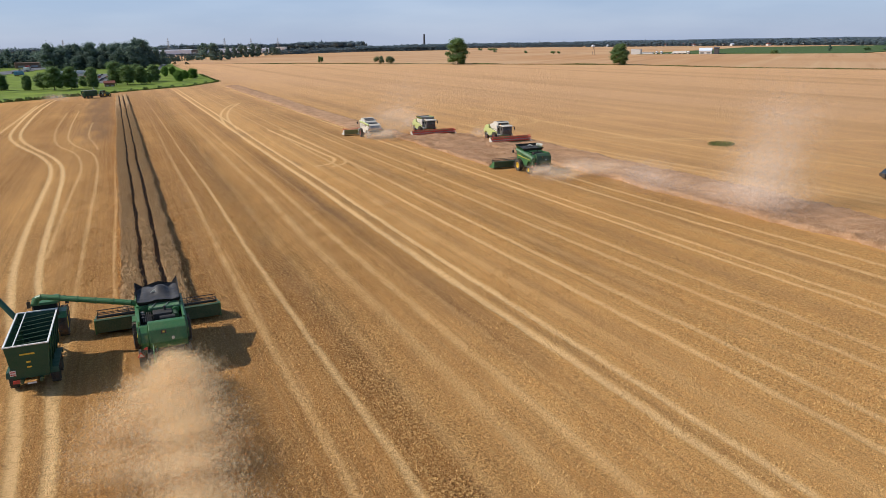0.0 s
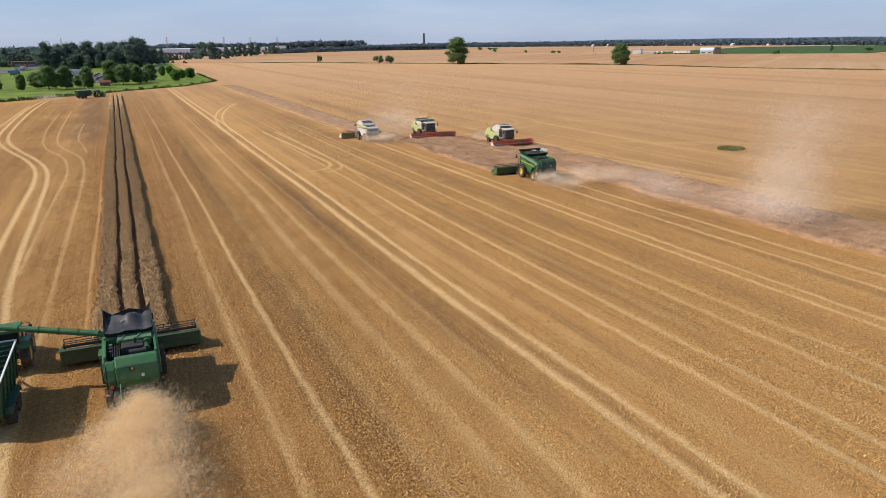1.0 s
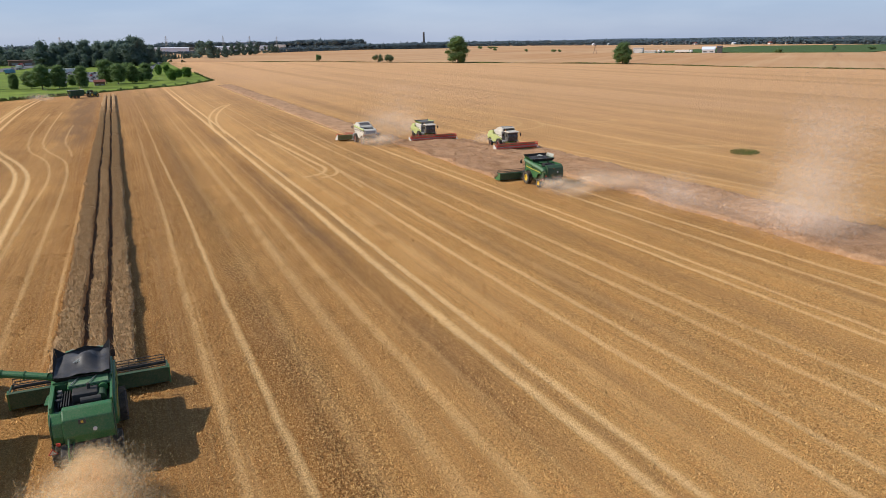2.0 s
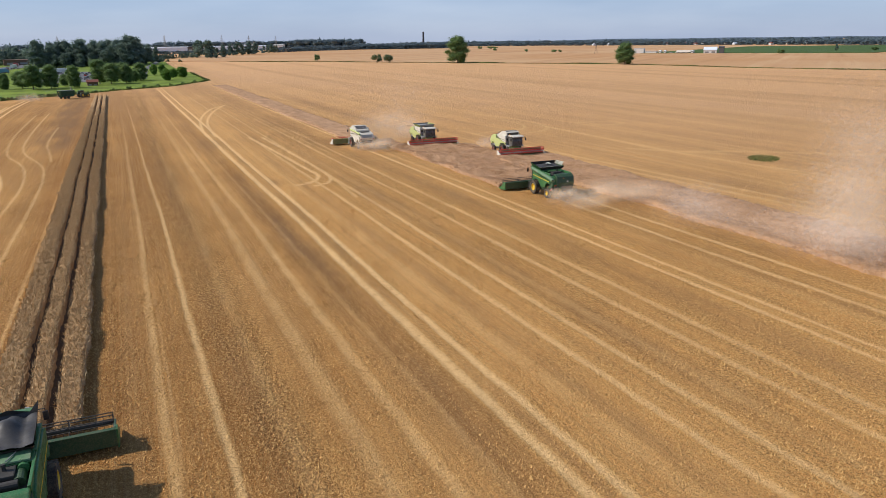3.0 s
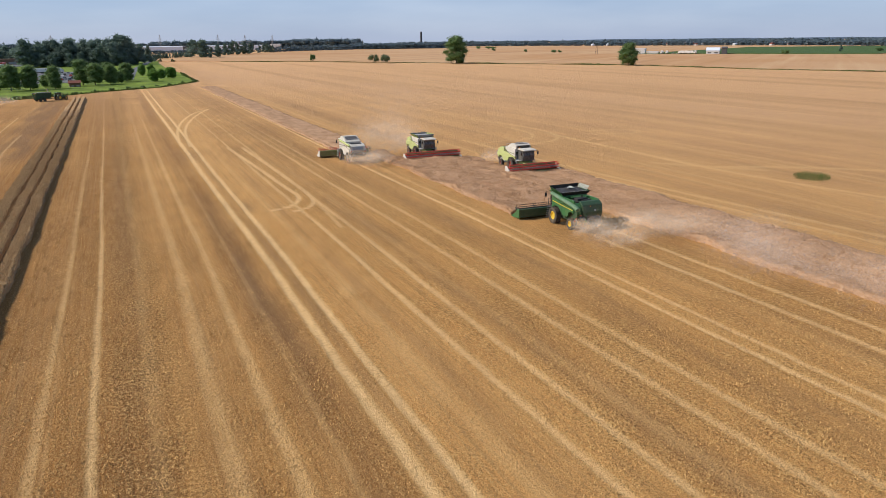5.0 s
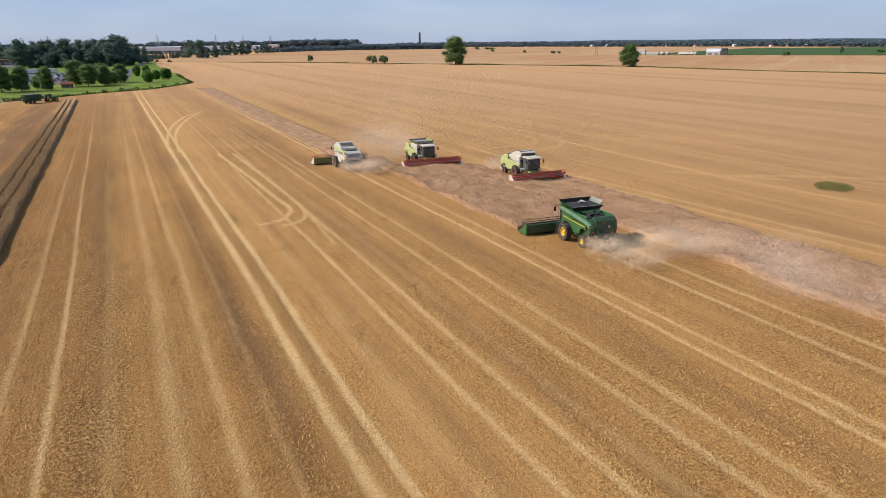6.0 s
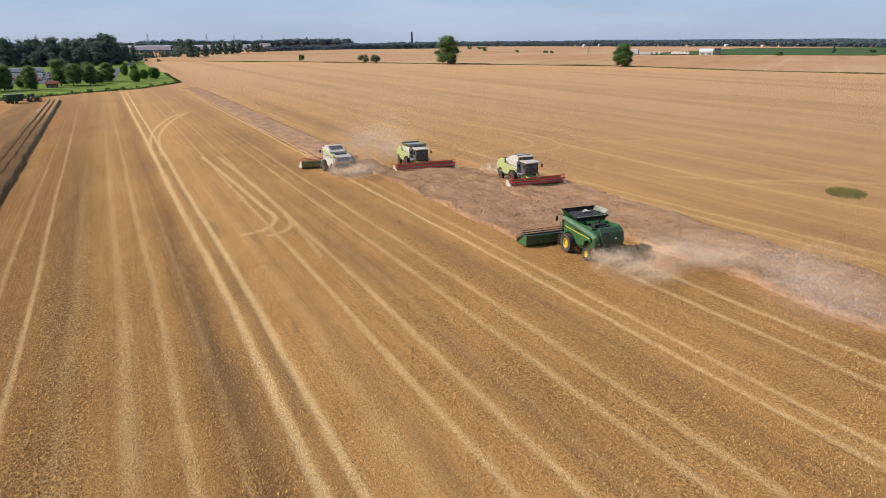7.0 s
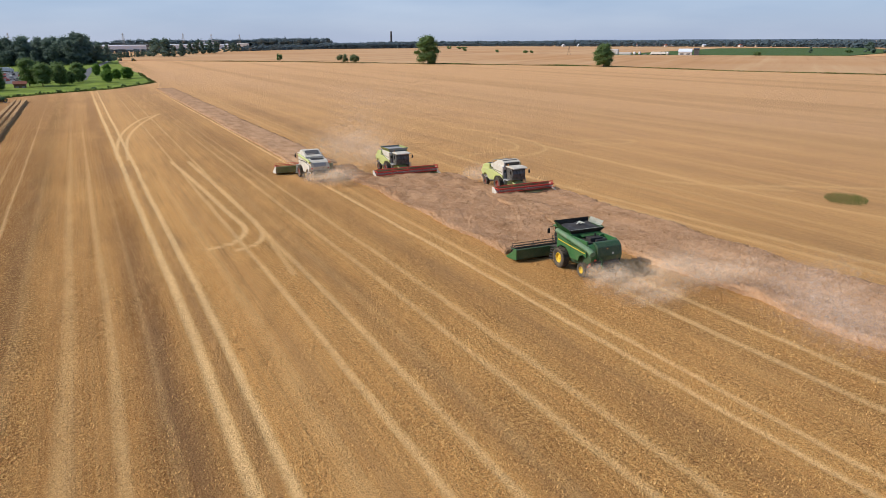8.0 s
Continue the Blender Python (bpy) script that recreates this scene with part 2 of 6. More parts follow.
leaf_grey = foliage("willow leaves", (0.060, 0.085, 0.040, 1), (0.110, 0.135, 0.065, 1))
# pale blue-grey leaf colour carries the haze over the far woods
leaf_far_hazed = foliage("far woodland leaves tinted by haze", (0.070, 0.098, 0.112, 1), (0.108, 0.138, 0.146, 1))
bark = painted("bark", (0.09, 0.065, 0.045, 1), (0.16, 0.13, 0.1, 1), 0.9, dust=0.5)

# dust and chaff in the air: thin wisps that scatter light both ways and let most of it through
scene.cycles.transparent_max_bounces = 256


def dust_material(name, color, veil):
    n = Nodes(name)
    cl, thin_out = n.tree.nodes.new("ShaderNodeBsdfTransparent"), n.tree.nodes.new("ShaderNodeMixShader")
    tr, df, body = n.tree.nodes.new("ShaderNodeBsdfTranslucent"), n.tree.nodes.new("ShaderNodeBsdfDiffuse"), n.tree.nodes.new("ShaderNodeMixShader")
    tint = n.mix(n.island(), color, tuple(min(1, v * 1.06) for v in color[:3]) + (1,))
    n.put(tr.inputs["Color"], tint), n.put(df.inputs["Color"], tint)
    body.inputs[0].default_value = 0.5
    n.tree.links.new(df.outputs[0], body.inputs[1]), n.tree.links.new(tr.outputs[0], body.inputs[2])
    thin_out.inputs[0].default_value = veil
    n.tree.links.new(cl.outputs[0], thin_out.inputs[1]), n.tree.links.new(body.outputs[0], thin_out.inputs[2])
    n.tree.links.new(thin_out.outputs[0], n.out.inputs["Surface"])
    return n.mat


chaff = dust_material("chaff dust", (0.86, 0.680, 0.425, 1), 0.05)
thin_dust = dust_material("thin drifting dust", (0.97, 0.82, 0.68, 1), 0.022)
haze_dust = dust_material("fine soil dust", (0.97, 0.80, 0.61, 1), 0.028)


# ---------------------------------------------------------------- mesh tools
def part(name, bm, material, parent=None, label="", smooth=False):
    bmesh.ops.recalc_face_normals(bm, faces=bm.faces)
    me = bpy.data.meshes.new(name)
    bm.to_mesh(me)
    bm.free()
    if smooth:
        me.polygons.foreach_set("use_smooth", [True] * len(me.polygons))
    me.materials.append(material)
    ob = new(name, me)
    if parent is not None:
        ob.parent = parent
    if label:
        tagged(ob, label)
    return ob


def arrays(name, verts, faces, material, parent=None, smooth=False):
    """A mesh object from numpy arrays of places and of triangles or quads."""
    me = bpy.data.meshes.new(name)
    verts, faces = np.asarray(verts, np.float32), np.asarray(faces, np.int32)
    k = faces.shape[1]
    me.vertices.add(len(verts))
    me.vertices.foreach_set("co", verts.ravel())
    me.loops.add(faces.size)
    me.loops.foreach_set("vertex_index", faces.ravel())
    me.polygons.add(len(faces))
    me.polygons.foreach_set("loop_start", np.arange(0, faces.size, k, dtype=np.int32))
    me.update(calc_edges=True)
    if smooth:
        me.polygons.foreach_set("use_smooth", np.ones(len(faces), bool))
    me.materials.append(material)
    ob = new(name, me)
    if parent is not None:
        ob.parent = parent
    return ob


def empty(name, m, label, category, group=""):
    ob = new(name)
    ob.empty_display_size = 0.3
    ob.matrix_world = m
    return tagged(ob, label, category, group)


def box(bm, x0, x1, y0, y1, z0, z1, bevel=0.0, turn=None):
    r = bmesh.ops.create_cube(bm, size=1)
    m = Matrix.Translation(((x0 + x1) / 2, (y0 + y1) / 2, (z0 + z1) / 2))
    if turn:
        m = m @ Euler([radians(a) for a in turn]).to_matrix().to_4x4()
    m = m @ Matrix.Diagonal((abs(x1 - x0), abs(y1 - y0), abs(z1 - z0), 1))
    bmesh.ops.transform(bm, matrix=m, verts=r["verts"])
    if bevel:
        es = list({e for v in r["verts"] for e in v.link_edges})
        bmesh.ops.bevel(bm, geom=es, offset=bevel, segments=2, affect="EDGES", profile=0.6)
    return bm


def prism(bm, pts, x0, x1, bevel=0.0, squeeze=None):
    """A polygon of (y, z) drawn out along x; squeeze scales its far ends' y, z about the middle."""
    a = [bm.verts.new((x0, y, z)) for y, z in pts]
    b = [bm.verts.new((x1, y, z)) for y, z in pts]
    n = len(pts)
    fs = [bm.faces.new(a), bm.faces.new(b[::-1])]
    for i in range(n):
        fs.append(bm.faces.new((a[i], b[i], b[(i + 1) % n], a[(i + 1) % n])))
    bmesh.ops.recalc_face_normals(bm, faces=fs)
    if bevel:
        bmesh.ops.bevel(bm, geom=list({e for f in fs for e in f.edges}), offset=bevel, segments=2, affect="EDGES", profile=0.6)
    return bm


def rod(bm, p, q, r0, r1=None, seg=10):
    p, q = Vector(p), Vector(q)
    r1 = r0 if r1 is None else r1
    d = q - p
    res = bmesh.ops.create_cone(bm, cap_ends=True, segments=seg, radius1=r0, radius2=r1, depth=d.length)
    m = Matrix.Translation((p + q) / 2) @ d.to_track_quat("Z", "Y").to_matrix().to_4x4()
    bmesh.ops.transform(bm, matrix=m, verts=res["verts"])
    return bm


def lathe_x(bm, profile, cx, cy, cz, seg=24):
    """A closed ring of (x, r) turned round the x axis through the centre."""
    rings = []
    for i in range(seg):
        a = 2 * math.pi * i / seg
        rings.append([bm.verts.new((cx + x, cy + r * math.cos(a), cz + r * math.sin(a))) for x, r in profile])
    for i in range(seg):
        p, q = rings[i], rings[(i + 1) % seg]
        for j in range(len(profile) - 1):
            bm.faces.new((p[j], p[j + 1], q[j + 1], q[j]))
    return bm


def tube(bm, pts, r, seg=8):
    for p, q in zip(pts, pts[1:]):
        rod(bm, p, q, r, r, seg)
    return bm


def wheel(parent, cx, cy, r, w, rim_mat, side, name="wheel"):
    """A farm wheel: lugged tyre with a dished rim as its sub-part. side: +1 if its outer face looks to +x."""
    rr, h = r * 0.5, w / 2
    bm = bmesh.new()
    lathe_x(bm, [(-h * 0.8, rr), (-h, r * 0.78), (-h * 0.85, r * 0.95), (0, r * 0.985), (h * 0.85, r * 0.95), (h, r * 0.78), (h * 0.8, rr)], cx, cy, r, 28)
    n = 18
    for i in range(n):
        for s in (-1, 1):
            a = 2 * math.pi * (i + (0.25 if s > 0 else -0.25)) / n
            m = Matrix.Translation((cx, cy, r)) @ Matrix.Rotation(a, 4, "X") @ Matrix.Translation((s * h * 0.5, 0, r * 0.975)) @ Matrix.Rotation(s * 0.6, 4, "Z")
            res = bmesh.ops.create_cube(bm, size=1)
            bmesh.ops.transform(bm, matrix=m @ Matrix.Diagonal((h * 1.05, r * 0.075, r * 0.07, 1)), verts=res["verts"])
    tyre = part(name, bm, rubber, parent, "black lugged tyre, dusty", smooth=False)
    bm = bmesh.new()
    o = side * h
    lathe_x(bm, [(o * 0.8, rr), (o * 0.85, rr * 0.9), (o * 0.35, rr * 0.75), (o * 0.3, rr * 0.35), (o * 0.55, rr * 0.3), (o * 0.6, 0.01)], cx, cy, r, 24)
    lathe_x(bm, [(-o * 0.8, rr), (-o * 0.5, rr * 0.8), (-o * 0.2, 0.01)], cx, cy, r, 24)
    part("rim", bm, rim_mat, tyre)
    return tyre


# ---------------------------------------------------------------- ground
def steps(*runs):
    """Grid lines from runs of (start, end, step)."""
    out = [np.arange(a, b, s) for a, b, s in runs]
    return np.unique(np.round(np.concatenate(out + [np.array([runs[-1][1]])]), 3))


def wave(x, y, k, seed):
    """Cheap smooth noise of about -1 to 1 from a few sines."""
    r = np.random.RandomState(seed)
    v = 0
    for i in range(5):
        a, f = r.uniform(0, 2 * np.pi), k * r.uniform(0.6, 1.9)
        v = v + np.sin(f * (np.cos(a) * x + np.sin(a) * y) + r.uniform(0, 6.3))
    return v / 2.6


# wheel tracks and straw rows along the drill: x near (y=50), x far (y=350), half width, strength, y from, y to
ROWS = [
    (27.1, 26.4, 0.38, 1, -60, 470), (28.9, 28.6, 0.32, 1, -60, 470),
    (11.9, 10.7, 0.26, 0.78, -60, 360), (9.0, 8.3, 0.30, 0.5, -60, 300), (9.55, 9, 0.08, 0.3, -60, 120),
    (18.6, 18.5, 0.55, 0.40, -60, 330), (21.5, 20.9, 0.40, 0.50, -60, 330), (15.2, 14.6, 0.5, 0.22, -60, 250),
    (24, 23.4, 0.25, 0.25, -60, 220), (31.8, 31.5, 0.6, 0.25, -60, 220),
    (35.5, 35.2, 0.32, 0.78, -60, 440), (38.5, 39.2, 0.32, 0.78, -60, 440),
    (44.35, 43.0, 0.34, 0.72, -60, 300), (47.2, 46.2, 0.34, 0.70, -60, 300), (41, 40, 0.5, 0.22, -60, 180),
    (53.6, 53.0, 0.28, 0.95, -60, 470), (55.35, 55.6, 0.26, 0.90, -60, 160),
    (61.9, 62.0, 0.34, 0.8, -60, 145), (65.3, 65.0, 0.34, 0.8, -60, 145), (59.5, 59.5, 0.6, 0.25, -60, 99),
    (-1.35, -1.5, 0.16, 0.6, 58, 160),
    (79.5, 76, 0.5, 0.35, 140, 420),
    (68, 67, 0.5, 0.4, 165, 440), (64.5, 64, 0.5, 0.35, 165, 440), (46, 44.5, 0.4, 0.3, 150, 440),
    (95, 92, 0.48, 0.22, -60, 420), (98, 96, 0.48, 0.22, -60, 420), (106.5, 103, 0.56, 0.1925, -60, 460),
    (118, 114, 0.56, 0.22, -60, 460), (121, 117.5, 0.56, 0.22, -60, 460), (133, 128, 0.64, 0.1925, -60, 520),
    (146, 141, 0.72, 0.22, -60, 560), (160, 155, 0.72, 0.1925, -60, 600), (176, 171, 0.8, 0.22, -60, 640),
    (195, 190, 0.96, 0.1925, -60, 660), (218, 212, 1.04, 0.22, -60, 600), (246, 240, 1.2, 0.1925, -60, 600),
    (280, 272, 1.2, 0.1925, -60, 560),
]
# darker, barer swaths: x near, x far, half width, strength, y from, y to
SWATHS = [
    (24.7, 24.2, 1.5, 0.75, 30, 150), (28.0, 28.2, 0.6, 0.5, 0, 300), (40.8, 39.5, 1.3, 0.6, 30, 170), (33.2, 33.0, 0.9, 0.35, 20, 200),
    (50.6, 49.5, 1.5, 0.55, 20, 160), (14.0, 13.5, 1.0, 0.35, 30, 200), (7.0, 6.5, 1.2, 0.25, 20, 140), (60.8, 60.8, 1.0, 0.45, -20, 99),
    (-5.0, -6.5, 4.6, 1.25, 175, 380), (92.0, 90.0, 2.5, 0.3, 60, 330), (72.0, 70.0, 3.0, 0.45, 165, 330), (26.5, 26.0, 2.2, 0.8, 165, 195),
    (54.6, 53.5, 0.7, 0.9, 175, 420), (112.0, 110.0, 3.0, 0.25, 80, 420), (29.0, 29.0, 1.5, 0.6, 122, 134),
]
# tracks that wander: width, strength and their bends
BENDS = [
    (0.36, 1.0, [(-6.3, 10), (-6.3, 34), (-7.2, 45), (-10.1, 67), (-11.1, 83), (-11.4, 108), (-11.5, 144.5), (-14.8, 164), (-19.9, 181), (-24.1, 198), (-26.0, 212), (-26.9, 233), (-27.8, 276), (-27.8, 317), (-26, 350)]),
    (0.36, 1.0, [(-4.5, 10), (-4.6, 32), (-5.0, 43), (-7.8, 66), (-8.7, 80), (-9.0, 103), (-9.6, 143.4), (-12.5, 161.4), (-17.8, 180), (-21.9, 197), (-23.8, 213), (-24.8, 237), (-25.7, 286), (-25.2, 328), (-24, 352)]),
    (0.24, 0.5, [(-8.1, 80), (-7.6, 115), (-6.7, 142), (-8.1, 161.5), (-10.0, 171), (-12.9, 180), (-14.7, 195), (-15.8, 217), (-16.1, 242), (-16.0, 280)]),
    (0.24, 0.5, [(-4.9, 42), (-4.6, 90), (-4.0, 140), (-5.0, 160), (-6.4, 168.6), (-9.9, 181), (-11.7, 194), (-12.3, 210), (-12.7, 240), (-12.6, 285)]),
    (0.4, 0.7, [(-29.5, 130), (-29.0, 180), (-29.0, 221), (-28.8, 258), (-28.8, 321)]),
    (0.24, 0.4, [(-4.6, 170), (-5.8, 184), (-7.2, 195), (-7.5, 212), (-7.2, 236)]),
    (0.36, 0.8, [(26.6, 196), (26.9, 209), (28.8, 234), (32.2, 255), (36.9, 275), (42.2, 285)]),
    (0.34, 0.8, [(28.3, 194), (28.9, 211), (30.2, 229), (33.0, 248), (37.4, 269), (42.9, 287)]),
    (0.45, 0.5, [(93.5, 55), (89.1, 85.4), (86.1, 114.5), (84.2, 140), (83.4, 175)]),
    (0.45, 0.45, [(90.0, 58), (86.5, 83.5), (84.2, 105.2), (82.6, 128)]),
    (0.45, 0.5, [(113, 78), (107.4, 98.6), (104.4, 118.1), (104.6, 140), (105.9, 174.6)]),
    (0.36, 0.85, [(35.1, 188), (36.3, 160), (36.8, 139.5), (37.3, 133.7), (36.8, 130), (34.9, 126.2), (32.7, 125), (30.9, 125.5)]),
    (0.36, 0.8, [(37.9, 187), (38.7, 153), (38.8, 136), (38.7, 130), (38.0, 126.8), (36.5, 124), (34.4, 122.9)]),
    (0.30, 0.5, [(38.8, 134), (38.3, 124), (37.6, 112)]),
    (0.4, 0.4, [(84, 158), (91, 165), (96, 163.5), (101, 166), (104.8, 170), (107.8, 180), (108, 192), (104, 215)]),
    (0.4, 0.4, [(84, 168), (91, 171), (96, 170), (100, 173), (103, 180), (103.5, 192)]),
    (0.8, 0.35, [(106, 124), (118, 118), (131, 105), (150, 95)]),
    (0.8, 0.3, [(100, 132), (106, 124), (111, 118)]),
    (0.7, 0.25, [(113, 172), (122, 167), (128, 170), (124, 176), (117, 176)]),
]


def rounded(pts):
    """A line of bends with its corners cut, so that it curves."""
    out = [pts[0]]
    for (ax, ay), (bx, by) in zip(pts, pts[1:]):
        out += [(0.75 * ax + 0.25 * bx, 0.75 * ay + 0.25 * by), (0.25 * ax + 0.75 * bx, 0.25 * ay + 0.75 * by)]
    return out + [pts[-1]]


def field_values(X, Y):
    straw, bare = np.zeros_like(X), np.zeros_like(X)
    wob = 0.12 * wave(X * 0, Y, 0.11, 3) + 0.05 * wave(X * 0, Y, 0.6, 4)

    def along(a, b, y0, y1):
        ends = np.clip((Y - y0) / 6, 0, 1) * np.clip((y1 - Y) / min(140, 0.3 * (y1 - y0)), 0, 1)
        return X - (a + (b - a) * (Y - 50) / 300 + wob), ends

    for a, b, w, s, y0, y1 in ROWS:
        d, ends = along(a, b, y0, y1)
        far = 0.0 if s >= 0.8 else np.clip((Y - 70) / 150, 0, 1)
        straw = np.maximum(straw, s * ends * (1 - 0.45 * far) * np.exp(-(d / (w * (1 - 0.45 * far))) ** 4))
    for a, b, w, s, y0, y1 in SWATHS:
        d, ends = along(a, b, y0, y1)
        ends = ends * np.clip((Y - y0) / min(30, 0.4 * (y1 - y0)), 0, 1)
        bare = np.maximum(bare, s * ends * np.exp(-(d / w) ** 2))
    for w, s, pts in BENDS:
        pts = rounded(rounded(pts))
        (xa, ya), (xb, yb) = np.min(pts, 0) - 2, np.max(pts, 0) + 2
        sel = (X > xa) & (X < xb) & (Y > ya) & (Y < yb)
        px, py, best = X[sel], Y[sel], None
        for (ax, ay), (bx, by) in zip(pts, pts[1:]):
            dx, dy = bx - ax, by - ay
            t = np.clip(((px - ax) * dx + (py - ay) * dy) / (dx * dx + dy * dy), 0, 1)
            d = np.hypot(px - ax - t * dx, py - ay - t * dy)
            best = d if best is None else np.minimum(best, d)
        straw[sel] = np.maximum(straw[sel], s * np.exp(-(best / w) ** 4))
    return straw, bare


gx = steps((-6000, -600, 450), (-600, -60, 30), (-60, -32, 1.2), (-32, -14, 0.35), (-14, 68, 0.21), (68, 140, 0.55), (140, 300, 2.0), (300, 600, 30), (600, 6000, 450))
gy = steps((-3000, -60, 250), (-60, 8, 2.0), (8, 185, 0.9), (185, 480, 1.6), (480, 800, 8), (800, 1500, 60), (1500, 6000, 450))
GX, GY = np.meshgrid(gx, gy)
straw, bare = field_values(GX, GY)
near = np.clip((260 - GY) / 80, 0, 1) * np.clip((GX + 60) / 10, 0, 1) * np.clip((160 - GX) / 20, 0, 1) * (GY > 0)
rs = np.random.RandomState(5)
GZ = near * (0.015 * rs.uniform(-1, 1, GX.shape) + 0.03 * wave(GX, GY * 0.6, 2.2, 8) - 0.05 * straw * (GX < 60)) - 0.02
idx = np.arange(GX.size).reshape(GX.shape)
quads = np.stack([idx[:-1, :-1], idx[:-1, 1:], idx[1:, 1:], idx[1:, :-1]], -1).reshape(-1, 4)
ground = arrays("ground", np.stack([GX, GY, GZ], -1).reshape(-1, 3), quads, stubble, smooth=True)
# each pass of the combines left its stubble a little different: x from, tone
PASSES = [(-400, 0.1), (-28, -0.3), (-14, 0.0), (-6.5, -0.6), (-1.2, -0.5), (4.2, -0.7), (12.6, -0.6), (15.0, 0.0), (23.0, -0.6), (26.0, 0.8), (29.8, 1.0), (33.6, 0.4), (36.0, 0.6), (41.5, 0.3), (48.5, 0.2), (53.5, 0.6), (58.5, 0.3), (68, 0.2), (82, 0.6), (110, 0.45), (150, 0.7), (240, 0.8)]
edges = np.array([p[0] for p in PASSES[1:]])
tones = np.array([p[1] for p in PASSES])
ripe = sum((tones[i + 1] - tones[i]) / (1 + np.exp(-np.clip((GX - e + 0.4 * wave(GX * 0, GY, 0.08, 15)) / 0.35, -40, 40))) for i, e in enumerate(edges)) + tones[0]
ripe = ripe - 0.25 * np.clip((GY - 110) / 60, 0, 1) * (GX < 50)
# weight of the painted haze, growing to the far right of the field
far_haze = np.clip((0.5 * GY + 1.4 * GX - 110) / 240, 0, 1)
# how cloddy each pass was left: x from, roughness
CLODDY = [(-400, 0.6), (-30, 0.55), (-1, 0.45), (4.6, 0.5), (8.2, 0.6), (12.5, 1.35), (16.4, 0.5), (23.4, 0.6), (29.8, 0.45), (33.6, 0.5), (36.2, 0.9), (42.6, 1.05), (49, 0.85), (57, 0.9), (68, 0.5)]
cloddy = sum((CLODDY[i + 1][1] - CLODDY[i][1]) / (1 + np.exp(-np.clip((GX - CLODDY[i + 1][0] + 0.5 * wave(GX * 0, GY, 0.1, 19)) / 0.4, -40, 40))) for i in range(len(CLODDY) - 1)) + CLODDY[0][1]
ripe = ripe + 0.8 * np.clip((62 - GY) / 30, 0, 1) * np.clip((GX - 13) / 10, 0, 1)
for key, vals in (("rough", cloddy), ("straw", straw), ("bare", bare), ("ripe", ripe), ("far_haze", far_haze)):
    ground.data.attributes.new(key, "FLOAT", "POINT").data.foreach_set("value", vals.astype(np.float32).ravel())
tagged(ground, "golden stubble field with pale wheel tracks and darker swaths", "ground", kind="structure")


def loose_straw(name, n, x0, x1, y0, y1, size, seed):
    """Short bent stubble tufts and straws standing or lying on the field."""
    r = np.random.RandomState(seed)
    x, y = r.uniform(x0, x1, n), r.uniform(y0, y1, n)
    lump = wave(x, y * 0.5, 1.3, seed + 1) + wave(x, y * 0.05, 2.5, seed + 2)
    fade = np.clip((150 - y) / 70, 0, 1) * np.clip((x + 18) / 12, 0, 1) * np.clip((82 - x) / 18, 0, 1)
    passes = np.interp(x, [c[0] for c in CLODDY], [c[1] for c in CLODDY])
    keep = (lump + 1.2 * (passes - 0.7) > r.uniform(-1.6, 1.0, n)) & (r.uniform(0, 1, n) < fade)
    x, y = x[keep], y[keep]
    # wheels have pressed the stubble flat in the tracks
    clear = field_values(x, y)[0] < r.uniform(0.25, 0.75, len(x))
    x, y = x[clear], y[clear]
    n = len(x)
    a, s = r.uniform(0, 2 * np.pi, n), size * r.uniform(0.5, 1.3, n)
    lean = r.uniform(0.0, 0.9, n)
    w = s * 0.24
    base = np.stack([x, y, np.zeros(n)], -1)
    side = np.stack([np.cos(a), np.sin(a), np.zeros(n)], -1) * w[:, None]
    tip = np.stack([-np.sin(a) * lean * s, np.cos(a) * lean * s, s * 0.75], -1)
    v = np.stack([base - side, base + side, base + tip], 1).reshape(-1, 3)
    v[:, 2] -= 0.03
    ob = arrays(name, v, np.arange(len(v)).reshape(-1, 3), straw_mat)
    return tagged(ob, "loose golden straw and stubble tufts lying on the field", "stubble", kind="stuff")


g = Nodes("straw stalks")
c = g.mix(g.island(), (0.46, 0.252, 0.086, 1), (0.78, 0.480, 0.180, 1))
straw_mat = g.done(c, 0.8, 0, 0.2)
g = Nodes("grain ears")
c = g.mix(g.island(), (0.30, 0.190, 0.085, 1), (0.56, 0.390, 0.200, 1))
ear_mat = g.done(c, 0.85, 0, 0.2)
g = Nodes("lodged ears")
clump = g.noise(g.position(), 0.42, 4, 0.6)
c = g.mix(g.island(), (0.44, 0.260, 0.140, 1), (0.60, 0.385, 0.23, 1))
c = g.mix(g.span(clump, 0.50, 0.38, 0.0, 0.8), c, (0.27, 0.15, 0.065, 1))
c = g.mix(g.span(clump, 0.56, 0.70, 0.0, 0.6), c, (0.62, 0.46, 0.30, 1))
lodged_ear = g.done(c, 0.85, 0, 0.2)
loose_straw("stubble_tufts", 900000, -18, 82, 14, 150, 0.135, 21)


